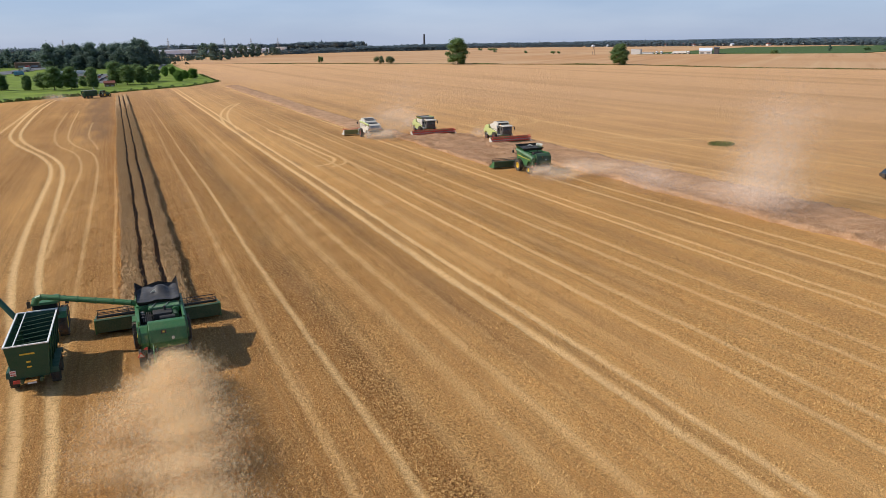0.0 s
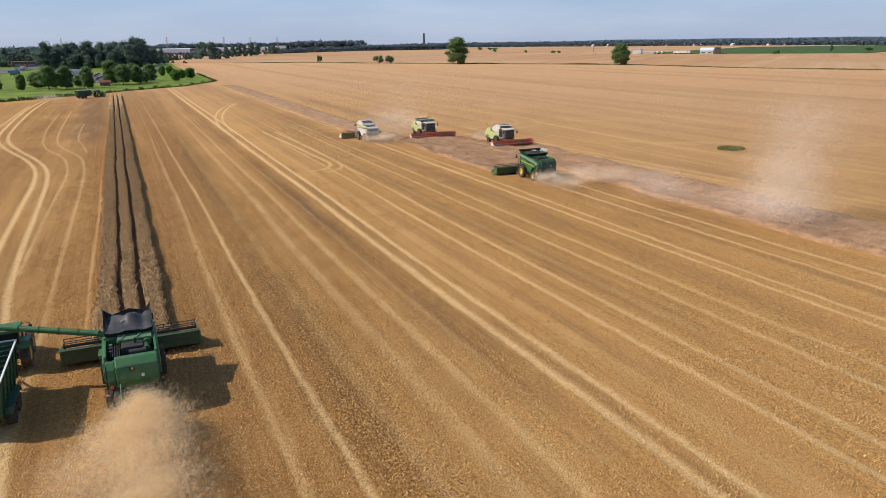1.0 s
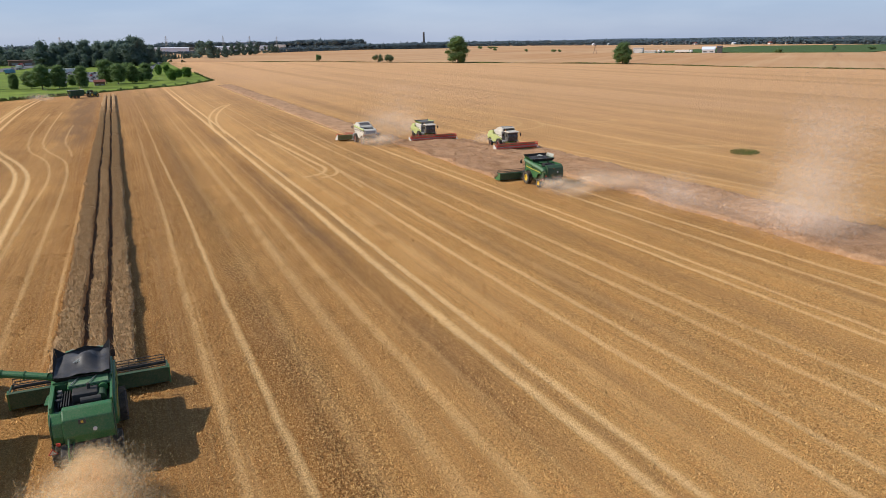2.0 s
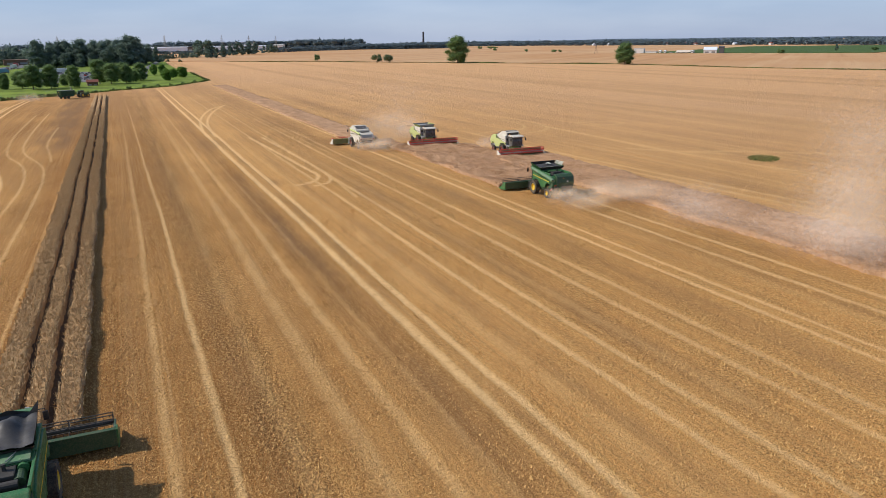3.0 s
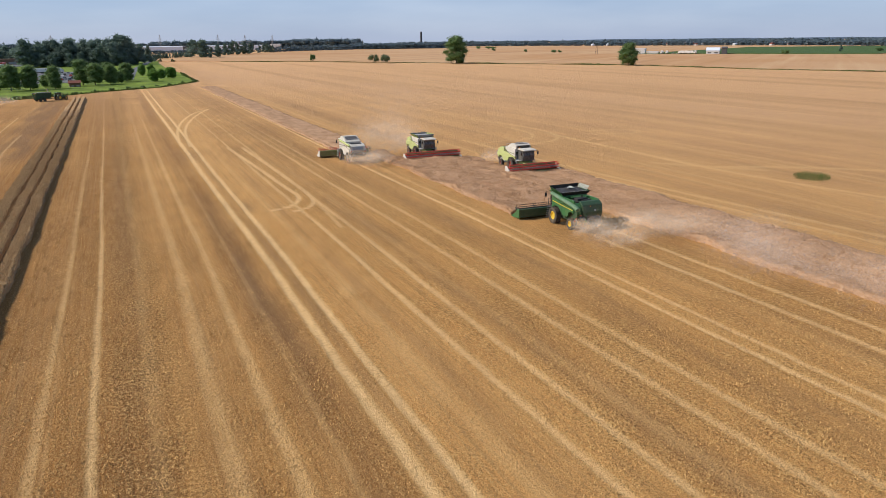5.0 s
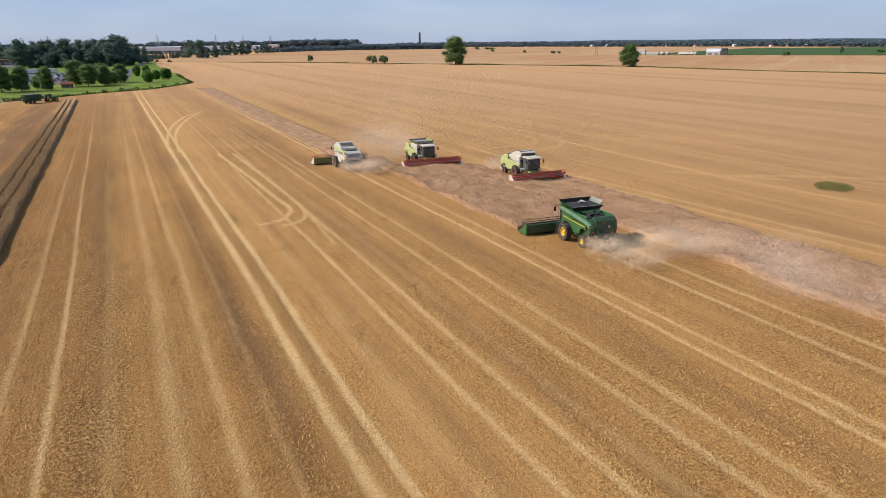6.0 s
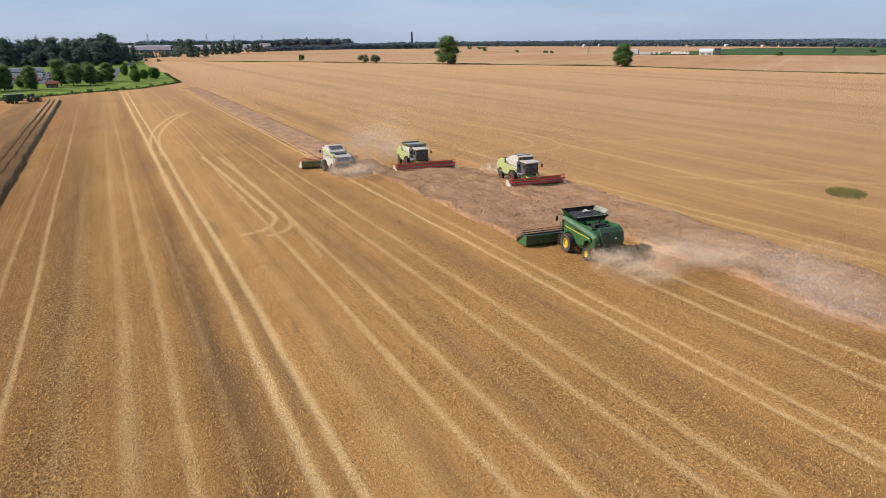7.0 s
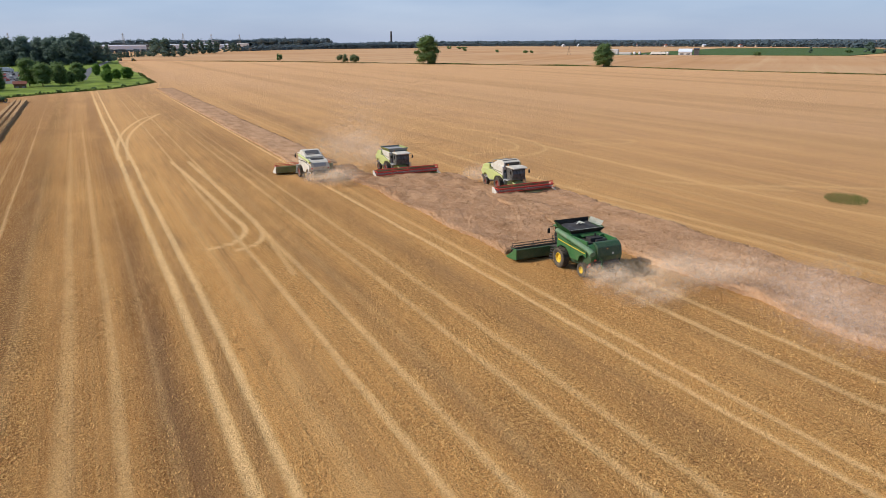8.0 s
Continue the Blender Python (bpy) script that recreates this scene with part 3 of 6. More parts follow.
# ---------------------------------------------------------------- standing crops
def crop_block(name, outline, y0, y1, step, height, material, label, seed, gaps=(), lump=0.08, lodge=0.0, slope=0.0, soil=False, jitter=0.9):
    """A stand of ripe crop with an uneven top: outline(y) gives its sides; gaps are wheel lanes (x at y=50, at y=350, half width)."""
    sx, sy = step
    ys = np.arange(y0, y1 + sy, sy)
    left, right = np.array([outline(y) for y in ys]).T
    n = max(4, int(np.max(right - left) / sx))
    u = np.linspace(0, 1, n)
    X = left[:, None] + (right - left)[:, None] * u[None]
    Y = np.repeat(ys[:, None], n, 1)
    r = np.random.RandomState(seed)
    Z = height + lump * wave(X, Y, 2.3, seed) + lump * 0.8 * wave(X, Y, 0.7, seed + 1) + lump * jitter * r.uniform(-1, 1, X.shape)
    Z = Z * (1 - lodge * np.clip(wave(X, Y * 0.7, 0.55, seed + 2) + 0.2, 0, 1))
    for a, b, w in gaps:
        xc = a + (b - a) * (Y - 50) / 300 + 0.10 * wave(Y * 0, Y, 0.25, seed + 4)
        Z = np.where(np.abs(X - xc) < w * (1 + 0.12 * wave(X, Y, 1.2, seed + 5)), 0.05, Z)
    if slope:
        inside = np.minimum(np.minimum(X - left[:, None], right[:, None] - X), np.minimum(Y - y0, y1 - Y))
        Z = Z * np.clip(inside / slope + 0.25 * wave(X, Y, 0.9, seed + 9), 0.05, 1)
    X = X + r.uniform(-0.35, 0.35, X.shape) * sx
    Y = Y + r.uniform(-0.35, 0.35, X.shape) * sy
    edge = r.uniform(-0.12, 0.12, len(ys))
    rim = np.zeros_like(X, bool)
    rim[0], rim[-1], rim[:, 0], rim[:, -1] = True, True, True, True
    X[:, :2] += (edge + 0.12 * wave(ys * 0, ys, 0.8, seed + 7))[:, None]
    X[:, -2:] += (edge[::-1] + 0.12 * wave(ys * 0, ys, 0.8, seed + 8))[:, None]
    Z[rim] = -0.05
    X[:, 0], X[:, -1] = X[:, 1] - 0.05, X[:, -2] + 0.05
    Y[0], Y[-1] = Y[1] - 0.05, Y[-2] + 0.05
    i = np.arange(X.size).reshape(X.shape)
    q = np.stack([i[:-1, :-1], i[:-1, 1:], i[1:, 1:], i[1:, :-1]], -1).reshape(-1, 4)
    ob = arrays(name, np.stack([X, Y, np.maximum(Z, -0.05)], -1).reshape(-1, 3), q, material)
    # lane floors take the soil colour with the crop's shade painted in
    if soil:
        ob.data.materials.append(lane_soil_shaded)
        flat_z = Z.ravel()
        ob.data.polygons.foreach_set("material_index", (flat_z[q].max(1) < 0.3).astype(np.int32))
    tagged(ob, label, "crop", kind="stuff")
    return X, Y, Z


def stalks(name, X, Y, Z, n, size, material, label, seed, ymax=1e9, low=0.3):
    """Ears and stalks that stick out of a stand's top."""
    r = np.random.RandomState(seed)
    ok = np.flatnonzero((Z.ravel() > low) & (Y.ravel() < ymax))
    w = np.clip((ymax - Y.ravel()[ok]) / 120, 0.0, 1) + 0.02
    k = r.choice(ok, n, p=w / w.sum())
    x, y, z = (v.ravel()[k] for v in (X, Y, Z))
    x, y = x + r.uniform(-0.15, 0.15, n), y + r.uniform(-0.3, 0.3, n)
    a, s = r.uniform(0, 6.28, n), size * r.uniform(0.6, 1.3, n)
    side = np.stack([np.cos(a), np.sin(a), np.zeros(n)], -1) * (s * 0.16)[:, None]
    b = np.stack([x, y, z - 0.08], -1)
    tip = np.stack([r.normal(0, 0.45, n) * s, r.normal(0, 0.45, n) * s, s], -1)
    v = np.stack([b - side, b + side, b + tip], 1).reshape(-1, 3)
    tagged(arrays(name, v, np.arange(len(v)).reshape(-1, 3), material), label, "crop", kind="stuff")


def strip_sides(y):
    return (-0.95 - 0.12 * math.sin(y * 0.05) + (y - 60) * 0.001, 4.40 - (y - 60) * 0.0018 + 0.07 * math.sin(y * 0.11) + 0.06 * math.sin(y * 0.37))


S = crop_block("crop_strip", strip_sides, 56.2, 362, (0.12, 0.35), 0.76, ripe_crop, "last strip of ripe standing grain with two wheel lanes", 31,
               gaps=((1.04, 0.80, 0.30), (2.70, 2.40, 0.32)), lump=0.05, soil=True)
stalks("crop_strip_ears", *S, 120000, 0.22, ear_mat, "ripe ears standing above the grain strip", 33, 300)
E1 = crop_block("lodged_stand", lambda y: (58.4 + 0.25 * math.sin(y * 0.4) if y < 167 else 53.6 + 0.2 * math.sin(y * 0.3), 70.6 + 3.9 * min(1, max(0, (y - 130) / 5)) - 11.9 * min(1, max(0, (y - 151) / 5))), 108.5, 167, (0.35, 0.4), 0.52, lodged_crop,
           "lodged purplish-brown ripe crop left standing between the combines", 41, lump=0.10, lodge=0.7, slope=0.5, jitter=0.6)
E2 = crop_block("lodged_band", lambda y: (69.6 + 0.4 * math.sin(y * 0.3), 82.2 + 0.3 * math.sin(y * 0.2)), 20, 135.6, (0.35, 0.4), 0.5, lodged_crop,
           "lodged purplish-brown band of ripe crop not yet cut", 43, lump=0.10, lodge=0.7, slope=0.6, jitter=0.6)
E3 = crop_block("far_crop_band", lambda y: (53.6 + 0.2 * math.sin(y * 0.1), 61.8 + 0.2 * math.sin(y * 0.07)), 172, 418, (0.4, 0.8), 0.32, lodged_crop,
           "narrow band of uncut ripe crop running to the field end", 47, gaps=((54.9, 54.6, 0.3),), lump=0.03, lodge=0.3, slope=0.5, jitter=0.4)
for nm, E_, n in (("lodged_stand_ears", E1, 42000), ("lodged_band_ears", E2, 50000), ("far_band_ears", E3, 8000)):
    stalks(nm, *E_, n, 0.20, lodged_ear, "bent ears standing above the lodged crop", 51, low=0.1)


# ---------------------------------------------------------------- sheets of other ground beyond the field
def sheet(name, outline, z, material, label, category):
    """A flat lie of land inside an outline of (x, y), with a low bank round it."""
    bm = bmesh.new()
    top = [bm.verts.new((x, y, z)) for x, y in outline]
    low = [bm.verts.new((x, y, -0.3)) for x, y in outline]
    bm.faces.new(top)
    for i in range(len(top)):
        j = (i + 1) % len(top)
        bm.faces.new((top[i], low[i], low[j], top[j]))
    bmesh.ops.triangulate(bm, faces=[f for f in bm.faces if len(f.verts) > 4])
    return tagged(part(name, bm, material), label, category, kind="structure")


VERGE = [(-260, 180), (-60, 335), (-31, 362), (-12, 379), (10, 405), (36, 426), (57.5, 470), (60, 600), (58, 720), (62, 900), (70, 1060), (40, 1260), (-40, 1480), (-600, 1480), (-620, 500)]
sheet("grass_verge", VERGE, 0.25, grass, "bright green rough grass verge behind the field", "grass")
sheet("car_park", [(-34, 500), (-6, 500), (8, 560), (6, 690), (-44, 690)], 0.32, asphalt, "grey asphalt car park with parked vehicles", "car park")
sheet("service_road", [(20, 520), (26, 520), (34, 700), (60, 1000), (55, 1000), (28, 700)], 0.34, asphalt, "narrow grey asphalt lane across the grass", "road")
sheet("motorway", [(-150, 440), (-118, 440), (-66, 940), (-30, 1400), (-60, 1400), (-90, 940)], 0.5, asphalt, "grey asphalt motorway with traffic standing on it", "road")
sheet("far_field", [(64, 1010), (214, 822), (308, 665), (394, 520), (406, 400), (436, 318), (520, 150), (900, 500), (690, 780), (655, 860), (1700, 2300), (1400, 3000), (900, 2150), (640, 2150), (240, 1500), (130, 1330), (80, 1130)], 0.3, far_stubble,
      "pale pinkish stubble field beyond the ditch", "field")
sheet("green_field", [(668, 850), (720, 790), (820, 620), (1080, 720), (1420, 1020), (1200, 1180)], 0.6, beet, "dark green field of low leafy crop", "field")


sheet("far_field_margin", [(690, 880), (1190, 1170), (1410, 1010), (1090, 715), (1320, 640), (1520, 1200), (1330, 1800), (1100, 2400), (650, 2120)], 0.24, far_stubble, "pale stubble behind the green field", "field")


def ditch_bank(name, pts, w, h, label, seed, material=None, dense=2.2):
    """A low ragged bank of rough grass along a ditch."""
    r = np.random.RandomState(seed)
    v, n = [], 0
    for (ax, ay), (bx, by) in zip(pts, pts[1:]):
        L = math.hypot(bx - ax, by - ay)
        k = int(L * dense)
        t = r.uniform(0, 1, k)
        nx, ny = -(by - ay) / L, (bx - ax) / L
        off = r.normal(0, w, k)
        x, y = ax + (bx - ax) * t + nx * off, ay + (by - ay) * t + ny * off
        s = h * r.uniform(0.5, 1.2, k) * (0.7 + 0.5 * np.clip(wave(x, y, 0.06, seed), 0, 1.4))
        a = r.uniform(0, 3.14, k)
        b = np.stack([x, y, np.full(k, 0.2)], -1)
        side = np.stack([np.cos(a), np.sin(a), 0 * a], -1) * (s * 0.9)[:, None]
        v.append(np.stack([b - side, b + side, b + np.stack([0 * a, 0 * a, s], -1) + side * 0.3], 1).reshape(-1, 3))
    v = np.concatenate(v)
    return tagged(arrays(name, v, np.arange(len(v)).reshape(-1, 3), material or hedge_mat), label, "bank", kind="stuff")


ditch_bank("ditch_bank", [(130, 920), (214, 822), (308, 664), (392, 520), (406, 396), (436, 318), (500, 200)], 0.6, 0.8, "low weedy bank along the field ditch", 61, None, 7.0)
ditch_bank("verge_edge", [(-60, 335), (-31, 362), (-12, 379), (10, 405), (36, 426), (57.5, 470), (60, 600)], 0.6, 1.0, "rough weeds along the edge of the verge", 62)
weeds = []
for k in range(-3, 4):
    half_w = 2.6 * math.sqrt(1 - (k / 3.6) ** 2)
    for s_ in (-1, 1):
        weeds.append((112.0 + 0.8 * k + 0.66 * half_w * s_, 109.8 + 0.7 * k - 0.75 * half_w * s_))
ditch_bank("weed_patch", weeds, 0.5, 0.13, "small patch of dull green weeds in the stubble", 63, hedge_mat, 36)


# ---------------------------------------------------------------- combine harvesters
def cutting_header(parent, w, back, reel_mat, shield_mat, bar_mat):
    """The wide cutting table in front of a combine (towards +y), with its reel."""
    h = w / 2
    bm = bmesh.new()
    prism(bm, [(3.45, 0.30), (3.45, 1.28), (3.62, 1.34), (3.70, 1.22), (3.72, 0.55), (4.0, 0.34), (4.95, 0.22), (4.95, 0.16), (3.6, 0.22)], -h, h)
    table = part("cutting_table", bm, back, parent, "wide cutting table with a closed back sheet")
    bm = bmesh.new()
    rod(bm, (-h + 0.1, 4.05, 0.75), (h - 0.1, 4.05, 0.75), 0.21, seg=14)
    for i in range(int(w / 0.5)):
        x = -h + 0.3 + i * 0.5
        d = 0.16 if x < 0 else -0.16
        rod(bm, (x, 4.05, 0.75), (x + d * 0.15, 4.05, 0.75), 0.34, seg=14)
    part("intake_auger", bm, steel, table)
    bm = bmesh.new()
    box(bm, -h, h, 4.93, 5.06, 0.14, 0.2)
    for i in range(int(w / 0.3)):
        x = -h + 0.15 + i * 0.3
        box(bm, x - 0.02, x + 0.02, 5.0, 5.16, 0.15, 0.18)
    part("cutter_bar", bm, steel, table)
    cy, cz, R = 4.75, 1.12, 0.52
    bm = bmesh.new()
    rod(bm, (-h + 0.12, cy, cz), (h - 0.12, cy, cz), 0.11, seg=12)
    part("reel_tube", bm, reel_mat, table)
    for i in range(6):
        a = math.radians(60 * i + 18)
        y, z = cy + R * math.cos(a), cz + R * math.sin(a)
        bm = bmesh.new()
        rod(bm, (-h + 0.15, y, z), (h - 0.15, y, z), 0.035, seg=6)
        for k in range(int(w / 0.34)):
            x = -h + 0.25 + k * 0.34
            rod(bm, (x, y, z), (x, y - 0.05, z - 0.22), 0.012, seg=4)
        part("reel_bat", bm, reel_mat, table)
    for k in range(5):
        bm = bmesh.new()
        x = -h + 0.18 + k * (w - 0.36) / 4
        for i in range(6):
            a = math.radians(60 * i + 18)
            rod(bm, (x, cy, cz), (x, cy + R * math.cos(a), cz + R * math.sin(a)), 0.028, seg=6)
        part("reel_spider", bm, reel_mat, table)
    for s in (-1, 1):
        bm = bmesh.new()
        prism(bm, [(3.4, 0.22), (3.4, 1.30), (3.9, 1.34), (4.5, 0.85), (5.6, 0.28), (5.9, 0.12), (4.9, 0.12)], s * h - 0.05, s * h + 0.05, 0.02)
        part("end_shield", bm, shield_mat, table, "pointed end shield of the cutting table")
        bm = bmesh.new()
        rod(bm, (s * (h - 0.08), 3.6, 1.3), (s * (h - 0.08), cy + 0.1, cz + 0.05), 0.06, seg=8)
        part("reel_arm", bm, bar_mat, table)
    return table


def ladder(parent, x, y, z0, z1, material):
    bm = bmesh.new()
    for s in (-0.28, 0.28):
        rod(bm, (x, y + s, z0), (x + 0.15, y + s, z1), 0.03, seg=6)
    n = 6
    for i in range(n):
        t = i / (n - 1)
        box(bm, x + 0.15 * t - 0.1, x + 0.15 * t + 0.1, y - 0.28, y + 0.28, z0 + (z1 - z0) * t - 0.02, z0 + (z1 - z0) * t + 0.02)
    part("ladder", bm, material, parent, "steep access ladder")


def cab(parent, y0, y1, z0, z1, w, roof_mat, post_mat, pane=None, visor=0.0):
    h = w / 2
    bm = bmesh.new()
    prism(bm, [(y0, z0), (y0, z1), (y1 - 0.12, z1), (y1 + 0.22, z0 + 0.9), (y1, z0)], -h, h, 0.05)
    part("cab_glass", bm, pane or glass, parent, "dark tinted cab window glass")
    bm = bmesh.new()
    prism(bm, [(y0 - 0.12, z1 - 0.02), (y0 - 0.08, z1 + 0.17), (y1 - 0.2, z1 + 0.22), (y1 + 0.32 + visor, z1 + 0.1 - 0.1 * visor), (y1 + 0.34 + visor, z1 - 0.02 - 0.2 * visor)], -h - 0.1, h + 0.1, 0.04)
    roof = part("cab_roof", bm, roof_mat, parent)
    for s in (-1, 1):
        for y in (y0, y1 - 0.02):
            bm = bmesh.new()
            rod(bm, (s * h, y, z0), (s * h, y, z1), 0.05, seg=6)
            part("cab_post", bm, post_mat, parent)
        bm = bmesh.new()
        tube(bm, [(s * h, y1 + 0.1, z1), (s * (h + 0.5), y1 + 0.35, z1 - 0.1), (s * (h + 0.5), y1 + 0.35, z1 - 0.3)], 0.025, 6)
        box(bm, s * (h + 0.5) - 0.13, s * (h + 0.5) + 0.13, y1 + 0.32, y1 + 0.4, z1 - 0.75, z1 - 0.25, 0.03)
        part("mirror", bm, black_paint, parent)
        bm = bmesh.new()
        box(bm, s * h * 0.75 - 0.12, s * h * 0.75 + 0.12, y1 + 0.3, y1 + 0.38, z1 + 0.02, z1 + 0.12, 0.02)
        part("work_light", bm, steel, roof)
    bm = bmesh.new()
    rod(bm, (h * 0.8, y0 + 0.15, z1 + 0.15), (h * 0.8, y0 + 0.15, z1 + 0.4), 0.07, 0.06, 10)
    part("beacon", bm, amber, roof, "orange warning beacon")


def green_combine(m, label, auger_out, size=(1, 1, 1)):
    """A large green combine, driving towards +y, its origin on the ground under the front axle; size: of its body across, along and upright."""
    root = empty("combine_harvester", m, label, "combine", "harvesters in the field")
    # chassis and threshing body between the side panels
    bm = bmesh.new()
    prism(bm, [(1.0, 1.1), (1.0, 2.9), (-4.4, 2.9), (-5.0, 2.4), (-4.7, 1.2), (-3.4, 0.95), (-0.8, 0.8)], -1.25, 1.25, 0.04)
    part("body", bm, dark_green, root, "dark green threshing body")
    for s in (-1, 1):
        bm = bmesh.new()
        prism(bm, [(1.05, 1.75), (1.05, 3.35), (0.6, 3.5), (-3.0, 3.36), (-4.2, 3.05), (-4.5, 2.6), (-4.55, 2.0), (-4.35, 2.0), (-3.9, 2.12), (-3.3, 1.9), (-3.05, 1.35), (-1.6, 1.3), (-1.25, 1.75), (-0.7, 2.15), (0.2, 2.2), (0.7, 1.95)],
              s * 1.42, s * 1.62, 0.05)
        panel = part("side_panel", bm, green_paint, root, "glossy green side panel")
        bm = bmesh.new()
        prism(bm, [(0.8, 2.66), (0.8, 2.74), (-1.6, 2.56), (-4.3, 2.40), (-4.3, 2.33), (-1.6, 2.49)], s * 1.625, s * 1.64)
        part("stripe", bm, yellow_paint, panel, "thin yellow stripe")
        bm = bmesh.new()
        prism(bm, [(-1.62, 1.36), (-1.58, 1.36), (-1.58, 3.4), (-1.62, 3.4)], s * 1.622, s * 1.632)
        part("panel_gap", bm, black_paint, panel)
    # rear hood; with the auger folded its darker green stands for shade
    bm = bmesh.new()
    prism(bm, [(-4.35, 3.42), (-4.75, 3.40), (-5.25, 3.05), (-5.42, 2.2), (-5.3, 1.75), (-4.6, 1.6)], -0.92, 1.46, 0.07)
    hood = part("rear_hood", bm, green_paint if auger_out else dark_green, root, "rounded green rear hood")
    bm = bmesh.new()
    prism(bm, [(-4.35, 3.22), (-4.62, 3.18), (-5.05, 2.85), (-5.2, 2.2), (-5.1, 1.75), (-4.6, 1.6)], -1.46, -0.925, 0.06)
    part("hood_step", bm, green_paint, root, "lower green step of the rear hood")
    bm = bmesh.new()
    tube(bm, [(-0.72, -5.40, 2.1), (-0.74, -5.72, 1.75), (-0.78, -6.05, 0.95)], 0.05, 6)
    tube(bm, [(-0.50, -5.40, 1.9), (-0.56, -5.72, 1.6), (-0.78, -6.05, 0.95)], 0.035, 6)
    part("rear_bracket", bm, green_paint, root)
    for k in range(4):
        bm = bmesh.new()
        box(bm, -1.86, -1.62, -2.9 + 0.42 * k, -2.62 + 0.42 * k, 2.98 - 0.05 * k, 3.05 - 0.05 * k, 0.015)
        part("side_step", bm, green_paint, root)
    for s in (-1, 1):
        bm = bmesh.new()
        prism(bm, [(-4.3, 3.2), (-4.7, 3.15), (-5.15, 2.85), (-5.28, 2.2), (-5.1, 1.5), (-4.3, 1.4)], s * 1.462, s * 1.50, 0.01)
        part("tail_side", bm, dark_green, root, "dark recessed tail side")
    bm = bmesh.new()
    prism(bm, [(-5.31, 3.02), (-5.34, 3.02), (-5.38, 2.78), (-5.35, 2.78)], -0.17, 0.17)
    badge = part("badge", bm, black_paint, hood, "small dark badge plate")
    bm = bmesh.new()
    prism(bm, [(-5.347, 2.96), (-5.362, 2.96), (-5.383, 2.85), (-5.368, 2.85)], -0.06, 0.06)
    part("badge_mark", bm, yellow_paint, badge)
    bm = bmesh.new()
    rod(bm, (0.55, -5.3, 2.42), (0.55, -5.43, 2.40), 0.10, seg=14)
    part("speed_disc", bm, white_paint, hood, "round white speed disc")
    # engine deck, sunk between the rims
    bm = bmesh.new()
    box(bm, -1.4, 1.4, -4.4, -1.5, 2.85, 2.95)
    part("engine_deck", bm, black_sheet, root)
    bm = bmesh.new()
    box(bm, -0.5, 0.75, -3.2, -2.1, 2.95, 3.45, 0.06)
    rod(bm, (-0.1, -3.5, 3.15), (0.9, -3.5, 3.15), 0.22, seg=14)
    rod(bm, (0.3, -2.6, 3.4), (0.3, -2.6, 3.75), 0.09, seg=10)
    for k in range(5):
        box(bm, -1.15 + 0.12 * k, -1.10 + 0.12 * k, -3.9, -2.0, 2.95, 3.25)
    part("engine", bm, black_sheet, root, "dusty black engine")
    bm = bmesh.new()
    rod(bm, (0.9, -2.1, 3.1), (0.9, -3.3, 3.1), 0.26, seg=16)
    part("air_cleaner", bm, dark_green, root)
    for x0, x1, y0, y1 in ((-1.5, -1.36, -4.4, -1.4), (1.36, 1.5, -4.4, -1.4), (-1.5, 1.5, -1.62, -1.5)):
        bm = bmesh.new()
        box(bm, x0, x1, y0, y1, 2.9, 3.5, 0.03)
        part("deck_rim", bm, green_paint, root)
    bm = bmesh.new()
    prism(bm, [(-1.5, 3.38), (-1.5, 3.56), (-2.3, 3.50), (-2.3, 3.40)], -0.75, 1.42, 0.02)
    tube(bm, [(1.02, -2.32, 3.3), (1.02, -2.5, 3.3)], 0.24, 16)
    for x in (-0.9, -0.2, 0.5):
        tube(bm, [(x, -1.6, 3.55), (x + 0.5, -2.3, 3.62)], 0.025, 6)
    part("deck_cover", bm, green_paint, root, "green service cover with grab rails")
    if auger_out:
        bm = bmesh.new()
        prism(bm, [(-1.62, 3.62), (-1.56, 3.70), (-2.25, 3.60), (-2.28, 3.53)], -0.70, 1.30, 0.015)
        part("service_plate", bm, dusty_green, root, "pale dusty green service plate")
        for x in (-0.2, 0.7):
            bm = bmesh.new()
            rod(bm, (x, -1.65, 3.74), (x - 0.35, -2.25, 3.66), 0.03, seg=6)
            part("grab_rail", bm, steel, root)
        for k in range(3):
            bm = bmesh.new()
            rod(bm, (-1.15, -2.1 - 0.55 * k, 2.95), (-1.15, -2.1 - 0.55 * k, 3.35), 0.16, 0.13, 12)
            part("filter_housing", bm, steel if k == 0 else black_sheet, root)
    # grain tank: hopper, spread flaps, folded cover
    bm = bmesh.new()
    box(bm, -1.5, 1.5, -1.5, 1.1, 3.1, 3.6, 0.04)
    tank = part("grain_tank", bm, green_paint, root)
    out, top, low = (0.18, 4.32, 3.58) if auger_out else (0.36, 4.45, 3.58)
    half = 1.30 if auger_out else 1.46
    quads = {
        "left": [(-half, -1.45, low), (-half, 1.05, low), (-half - out, 1.05 + 0.3, top + 0.25), (-half - out * 0.8, -1.45 - 0.1, top - 0.42)],
        "right": [(half, 1.05, low), (half, -1.45, low), (half + out * 0.8, -1.45 - 0.1, top - 0.42), (half + out, 1.05 + 0.3, top + 0.25)],
        "front": [(-half, 1.05, low), (half, 1.05, low), (half + out, 1.05 + 0.4, top + 0.35), (1.05, 1.42, top - 0.18), (0.15, 1.45, top + 0.06), (-0.95, 1.42, top - 0.22), (-half - out, 1.05 + 0.4, top + 0.2)],
        "back": [(half, -1.45, low), (-half, -1.45, low), (-half - out, -1.75, top - 0.42), (half + out, -1.75, top - 0.42)],
    }
